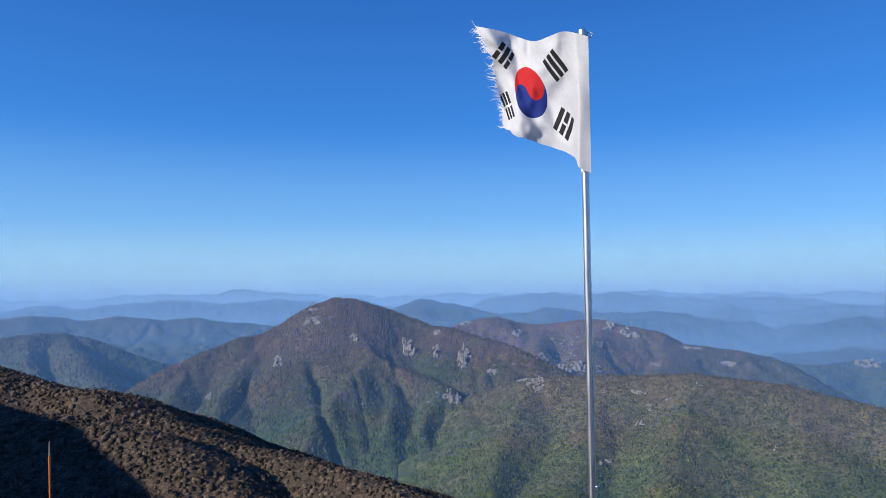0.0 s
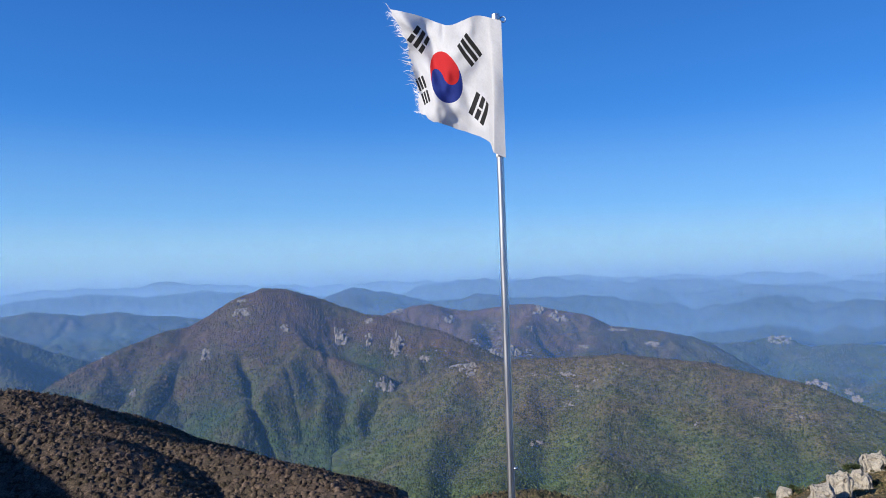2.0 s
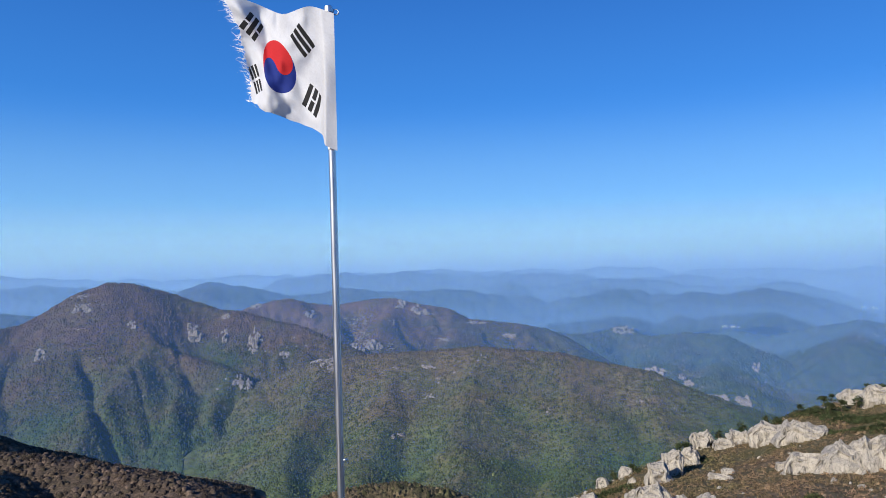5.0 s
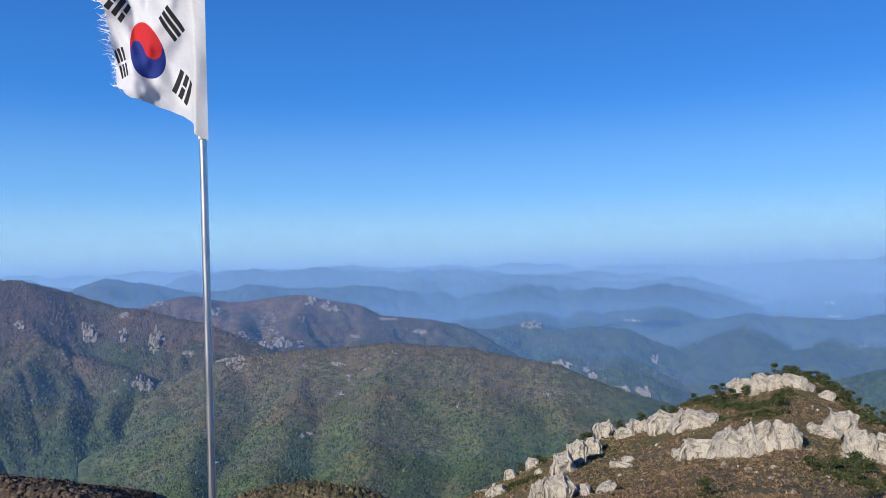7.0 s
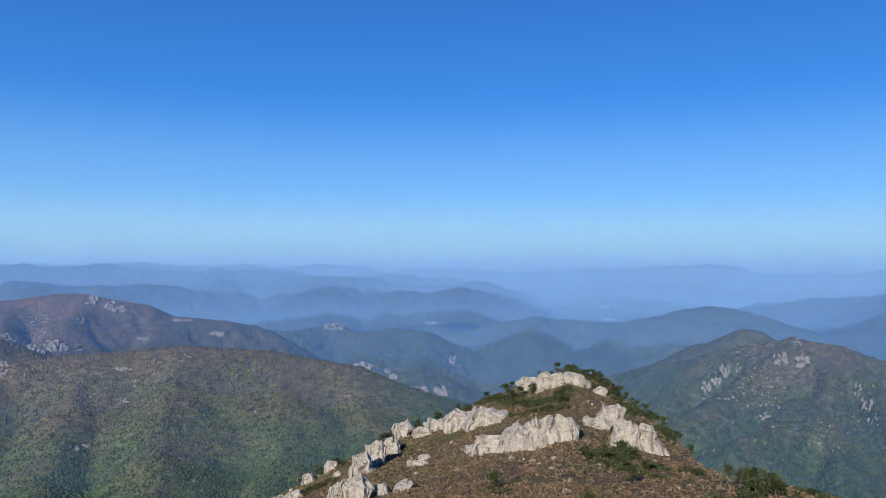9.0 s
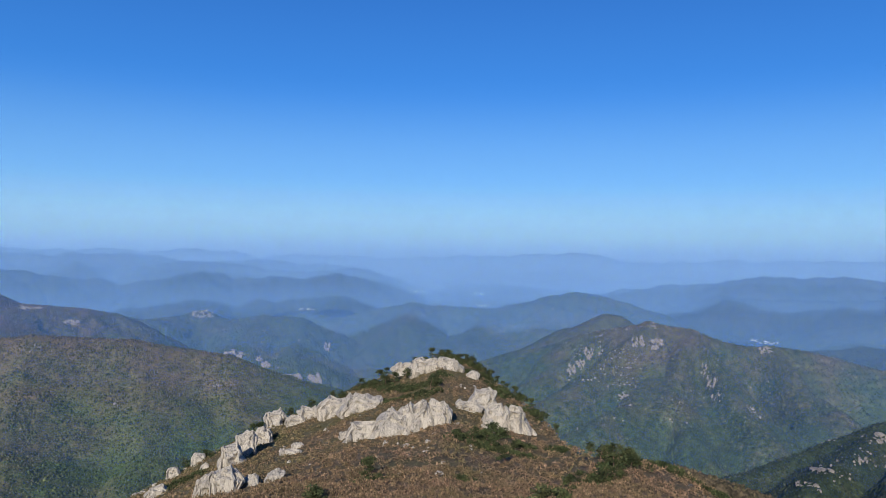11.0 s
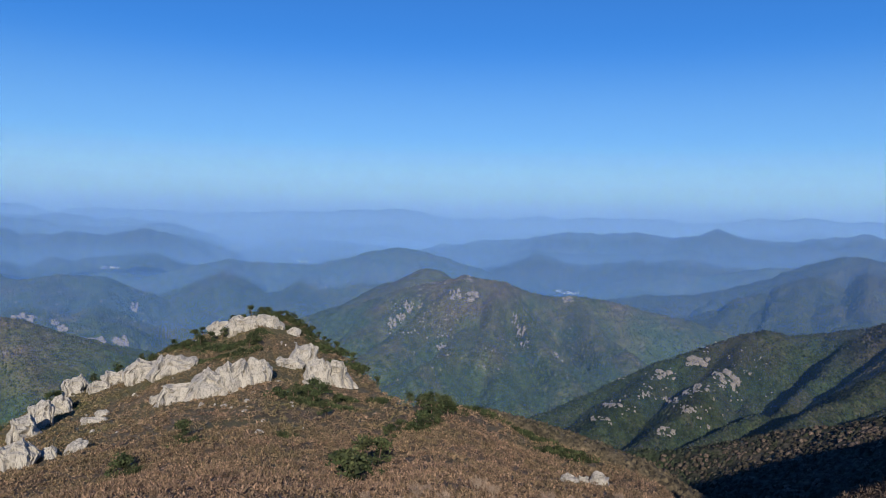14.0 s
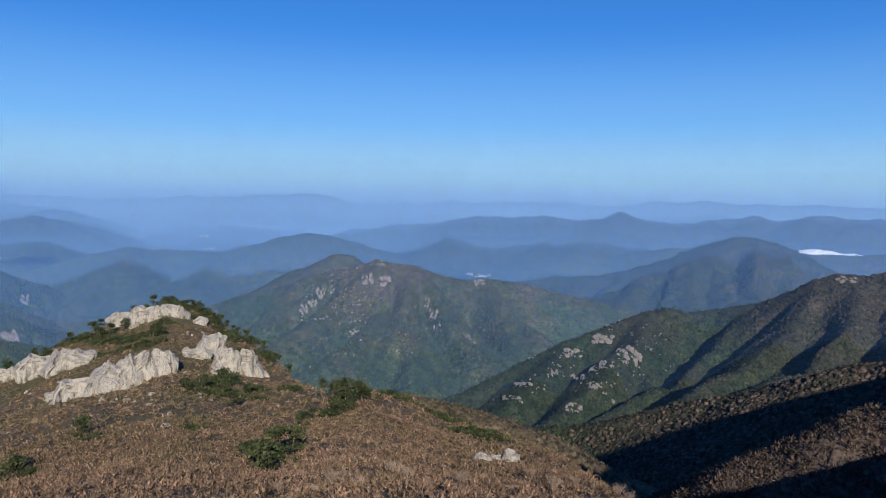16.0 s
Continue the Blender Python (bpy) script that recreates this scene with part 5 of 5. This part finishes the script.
for b, e in [(-62.1, -17.6), (-63.3, -17.3), (-64.2, -17.5), (-64.9, -18.0), (-61.5, -19.9), (-62.5, -19.7), (-63.4, -19.5), (-60.6, -20.2), (-64.3, -19.3), (-65.2, -18.5), (-58.0, -23.0), (-58.9, -22.7), (-57.1, -23.6), (-59.8, -22.6), (-53.7, -17.5), (-54.1, -17.9), (-54.7, -17.1), (-56.1, -18.0), (-51.3, -17.4), (-55.2, -18.8), (-62.8, -18.2), (-63.9, -18.6), (-39.9, -22.2), (-44.2, -20.3), (-49.0, -10.9), (-49.7, -10.7), (-50.3, -10.6), (-51.3, -11.3), (-51.9, -11.4), (-52.8, -11.9), (-53.7, -12.5), (-54.3, -12.7), (-55.2, -13.2), (-56.1, -13.8), (-51.0, -11.0), (-51.6, -11.3), (-52.4, -11.7), (-53.2, -12.2), (-54.8, -12.9), (-55.7, -13.5), (-56.5, -14.2), (-57.6, -15.3), (-47.7, -10.7), (-48.3, -10.7), (-45.4, -11.6), (-44.8, -12.6), (-44.1, -13.6), (-40.4, -14.1)] + [(-39.5, -14.4), (-37.7, -15.3), (-36.8, -14.9), (-35.4, -16.1), (-45.9, -13.2), (-45.2, -13.5), (-46.8, -12.9), (-41.1, -14.7), (-41.8, -14.5), (-43.2, -13.6), (-57.2, -14.7), (-58.2, -15.6), (-59.1, -16.4), (-48.2, -14.0), (-48.9, -13.6), (-49.5, -13.4), (-35.0, -16.5), (-34.3, -16.9), (-31.4, -18.0), (-30.0, -18.3), (-28.9, -19.5), (-54.0, -16.7), (-53.4, -17.2), (-52.5, -17.4)]:
    k = rng.randrange(4)
    r, g = seat_on(near_height, b, e, 45, 420)
    a = radians(b)
    m = pose(-math.sin(a) * r, math.cos(a) * r, g - 0.1, 0, 0, rng.uniform(0, 360))
    if k in first:
        s = rng.uniform(.7, 1.15) * (1.5 if b < -60 else 1.6)
        c = copy_thing(pines[k], m)
        c.scale = (s, s, s)
    else:
        first.add(k)
        pines[k].matrix_world = m

MAT_TWIG = plain("bare_twigs", (0.30, 0.22, 0.16), 0.85)


def bare_shrub(h, seed):
    """A leafless bush: many thin forking stems rising from one root."""
    rng = random.Random(seed)
    co, tris = [], []

    def stem(a, b, w):
        way = (b - a).normalized()
        u = way.cross(Vector((0.3, 0.9, 0.2))).normalized()
        v = way.cross(u)
        i = len(co)
        for k in range(3):
            o = u * math.cos(2.094 * k) + v * math.sin(2.094 * k)
            co.extend((tuple(a + o * w), tuple(b + o * w * .45)))
        for k in range(3):
            p, q = i + 2 * k, i + 2 * ((k + 1) % 3)
            tris.extend(([p, q, q + 1], [p, q + 1, p + 1]))
    for k in range(26):
        a = rng.uniform(0, 6.283)
        lean = rng.uniform(.1, .7)
        p0 = Vector((rng.gauss(0, .08) * h, rng.gauss(0, .08) * h, -.05))
        p1 = p0 + Vector((math.cos(a) * lean * h * .4, math.sin(a) * lean * h * .4, h * rng.uniform(.35, .6)))
        stem(p0, p1, .012 * h)
        for _ in range(4):
            p2 = p1 + Vector((math.cos(a) * lean * h * .3 + rng.gauss(0, .1) * h, math.sin(a) * lean * h * .3 + rng.gauss(0, .1) * h, h * rng.uniform(.15, .45)))
            stem(p1, p2, .007 * h)
            for _ in range(2):
                p3 = p2 + Vector((rng.gauss(0, .09), rng.gauss(0, .09), rng.uniform(.02, .18))) * h
                stem(p2, p3, .004 * h)
    ob = tri_mesh("bare_shrub", co, tris, MAT_TWIG)
    return tagged(ob, "leafless twiggy shrub on the near slope", "shrub", group="bare shrubs")


bushes = [bare_shrub(1.5, 61), bare_shrub(1.1, 62), bare_shrub(1.9, 63)]
placed = set()
rng = random.Random(19)
for b, e in [(-86.8, -23.2), (-87.7, -23.3), (-88.5, -23.0), (-89.2, -23.2), (-90.1, -22.9), (-90.9, -22.9), (-92.0, -22.6), (-93.0, -22.6), (-94.0, -22.3), (-94.8, -22.3), (-63.2, -24.7), (-64.1, -24.3), (-68.3, -24.1), (-69.5, -24.2), (-65.5, -25.1), (-71.2, -24.8), (-74.1, -24.4), (-75.9, -23.8), (-77.9, -24.5), (-79.7, -23.5), (-81.6, -24.0), (-83.4, -23.4), (-84.8, -23.6), (-61.8, -25.3), (-59.0, -25.1)]:
    k = rng.randrange(3)
    r, g = seat_on(near_height, b, e, 30, 300)
    a = radians(b)
    m = pose(-math.sin(a) * r, math.cos(a) * r, g, 0, 0, rng.uniform(0, 360))
    if k in placed:
        c = copy_thing(bushes[k], m)
        c.scale = (rng.uniform(.8, 1.2),) * 3
    else:
        placed.add(k)
        bushes[k].matrix_world = m

for k, (b, e, wide, n) in enumerate([(-46.4, -13.6, 2.7, 90), (-45.2, -13.5, 1.8, 60), (-41.1, -14.7, 1.6, 50), (-34.3, -17.1, 2.1, 60), (-48.9, -13.9, 2.1, 60), (-50.4, -11.0, 2.7, 70), (-54.8, -13.5, 2.7, 90), (-52.2, -12.2, 1.8, 50), (-56.1, -14.8, 2.3, 70), (-30.9, -18.8, 2.3, 70), (-29.6, -20.2, 2.7, 80), (-35.9, -17.6, 1.8, 40), (-53.2, -17.2, 2.3, 60), (-47.3, -14.2, 1.8, 40), (-62.4, -19.5, 4.1, 55), (-64.7, -18.0, 3.2, 45), (-58.5, -23.0, 3.2, 60), (-53.9, -17.5, 2.1, 60), (-51.8, -17.2, 2.7, 60), (-68.0, -17.9, 3.2, 90), (-72.3, -19.6, 3.7, 120), (-75.2, -20.5, 3.7, 120), (-56.1, -18.2, 2.3, 60), (-44.2, -20.5, 2.3, 30), (-40.6, -22.3, 2.7, 50), (-51.2, -11.0, 2.5, 80), (-52.4, -11.5, 2.5, 80), (-53.4, -12.4, 1.8, 60), (-43.6, -13.4, 2.7, 90), (-44.7, -13.3, 1.8, 50), (-47.6, -13.6, 2.3, 60), (-49.0, -13.1, 2.3, 60), (-49.6, -12.4, 1.8, 40), (-45.1, -14.7, 1.8, 40), (-54.7, -13.8, 1.8, 50), (-55.6, -15.1, 1.8, 50), (-56.7, -17.6, 1.8, 50), (-53.5, -17.9, 1.8, 60), (-52.0, -20.3, 1.8, 40), (-59.6, -17.6, 1.8, 40)]):
    rng2 = np.random.default_rng(900 + k)
    r, g = seat_on(near_height, b, e, 60, 420)
    a = radians(b)
    half = r * math.tan(radians(wide)) / 2
    n = int(2.2 * n)
    t, q = rng2.normal(0, .5, n), rng2.normal(0, .5, n)
    x = -math.sin(a) * (r + q * half * .9) + math.cos(a) * t * half
    y = math.cos(a) * (r + q * half * .9) + math.sin(a) * t * half
    tufts("green_scrub", x, y, near_height(x, y), rng2.uniform(.7, 1.9 if r > 180 else 1.3, n), MAT_PINE, "low dark green juniper scrub between the rocks", 950 + k, 26, 1.6)

# ---- far villages and the fog bank in the valley ----
def village(bearing, distance, elevation, wide, n, seed):
    rng = random.Random(seed)
    c = place(bearing, distance, elevation)
    a = radians(bearing)
    home = new("village")
    home.matrix_world = pose(*c, 0, 0, bearing)
    tagged(home, "cluster of small pale houses in the hazy valley", "village")
    for k in range(n):
        bm = bmesh.new()
        w, d, h = rng.uniform(4, 9), rng.uniform(3, 6), rng.uniform(2, 3.5)
        x, y = rng.uniform(-.5, .5) * wide, rng.uniform(-.3, .3) * wide
        m = pose(x, y, h / 2 + 0.1 * y, 0, 0, rng.uniform(0, 90)) @ Matrix.Diagonal((w, d, h, 1))
        bmesh.ops.create_cube(bm, size=1, matrix=m)
        ridge = [v for v in bm.verts if v.co.z > h / 2 + 0.1 * y]
        for v in ridge:
            v.co.z += h * .3 if v.index % 2 else 0
        part("house", bm, MAT_PLASTER, home, smooth=False)


MAT_PLASTER = plain("pale_plaster", (0.50, 0.48, 0.46), 0.8)
for k, (b, d, e, w, n) in enumerate([(-74.11, 2900, -7.93, 110, 22), (21.69, 2700, -7.33, 120, 16), (-38.67, 3000, -7.51, 60, 8), (-52.63, 3300, -5.80, 60, 8), (-52.97, 3150, -6.72, 80, 8), (-47.69, 3300, -5.87, 60, 6)]):
    village(b, d, e, w, n, 40 + k)

m, n, l, p = material("fog_bank")
p.inputs["Base Color"].default_value = (0.85, 0.87, 0.9, 1)
p.inputs["Roughness"].default_value = 1.0
fx = np.linspace(-96.6, -106.5, 90)[None, :]
ft = np.linspace(0, math.pi, 14)[:, None]
fr = 3080 + 60 * np.cos(ft) + 0 * fx
lump = 5.0 + 5.5 * (fbm(fx * 40, 0 * fx, 60, 5, 5) + 0.4)
fz = EYE + 3080 * np.tan(np.radians(-4.36 + 0.03 * (-96.6 - fx))) + np.sin(ft) * lump * np.clip((-96.6 - fx) / 1.2, 0.1, 1) * 3.6
bank = sheet("fog_bank", -np.sin(np.radians(fx)) * fr, np.cos(np.radians(fx)) * fr, fz, m)
tagged(bank, "white morning fog lying along a distant valley", "fog", kind="stuff")
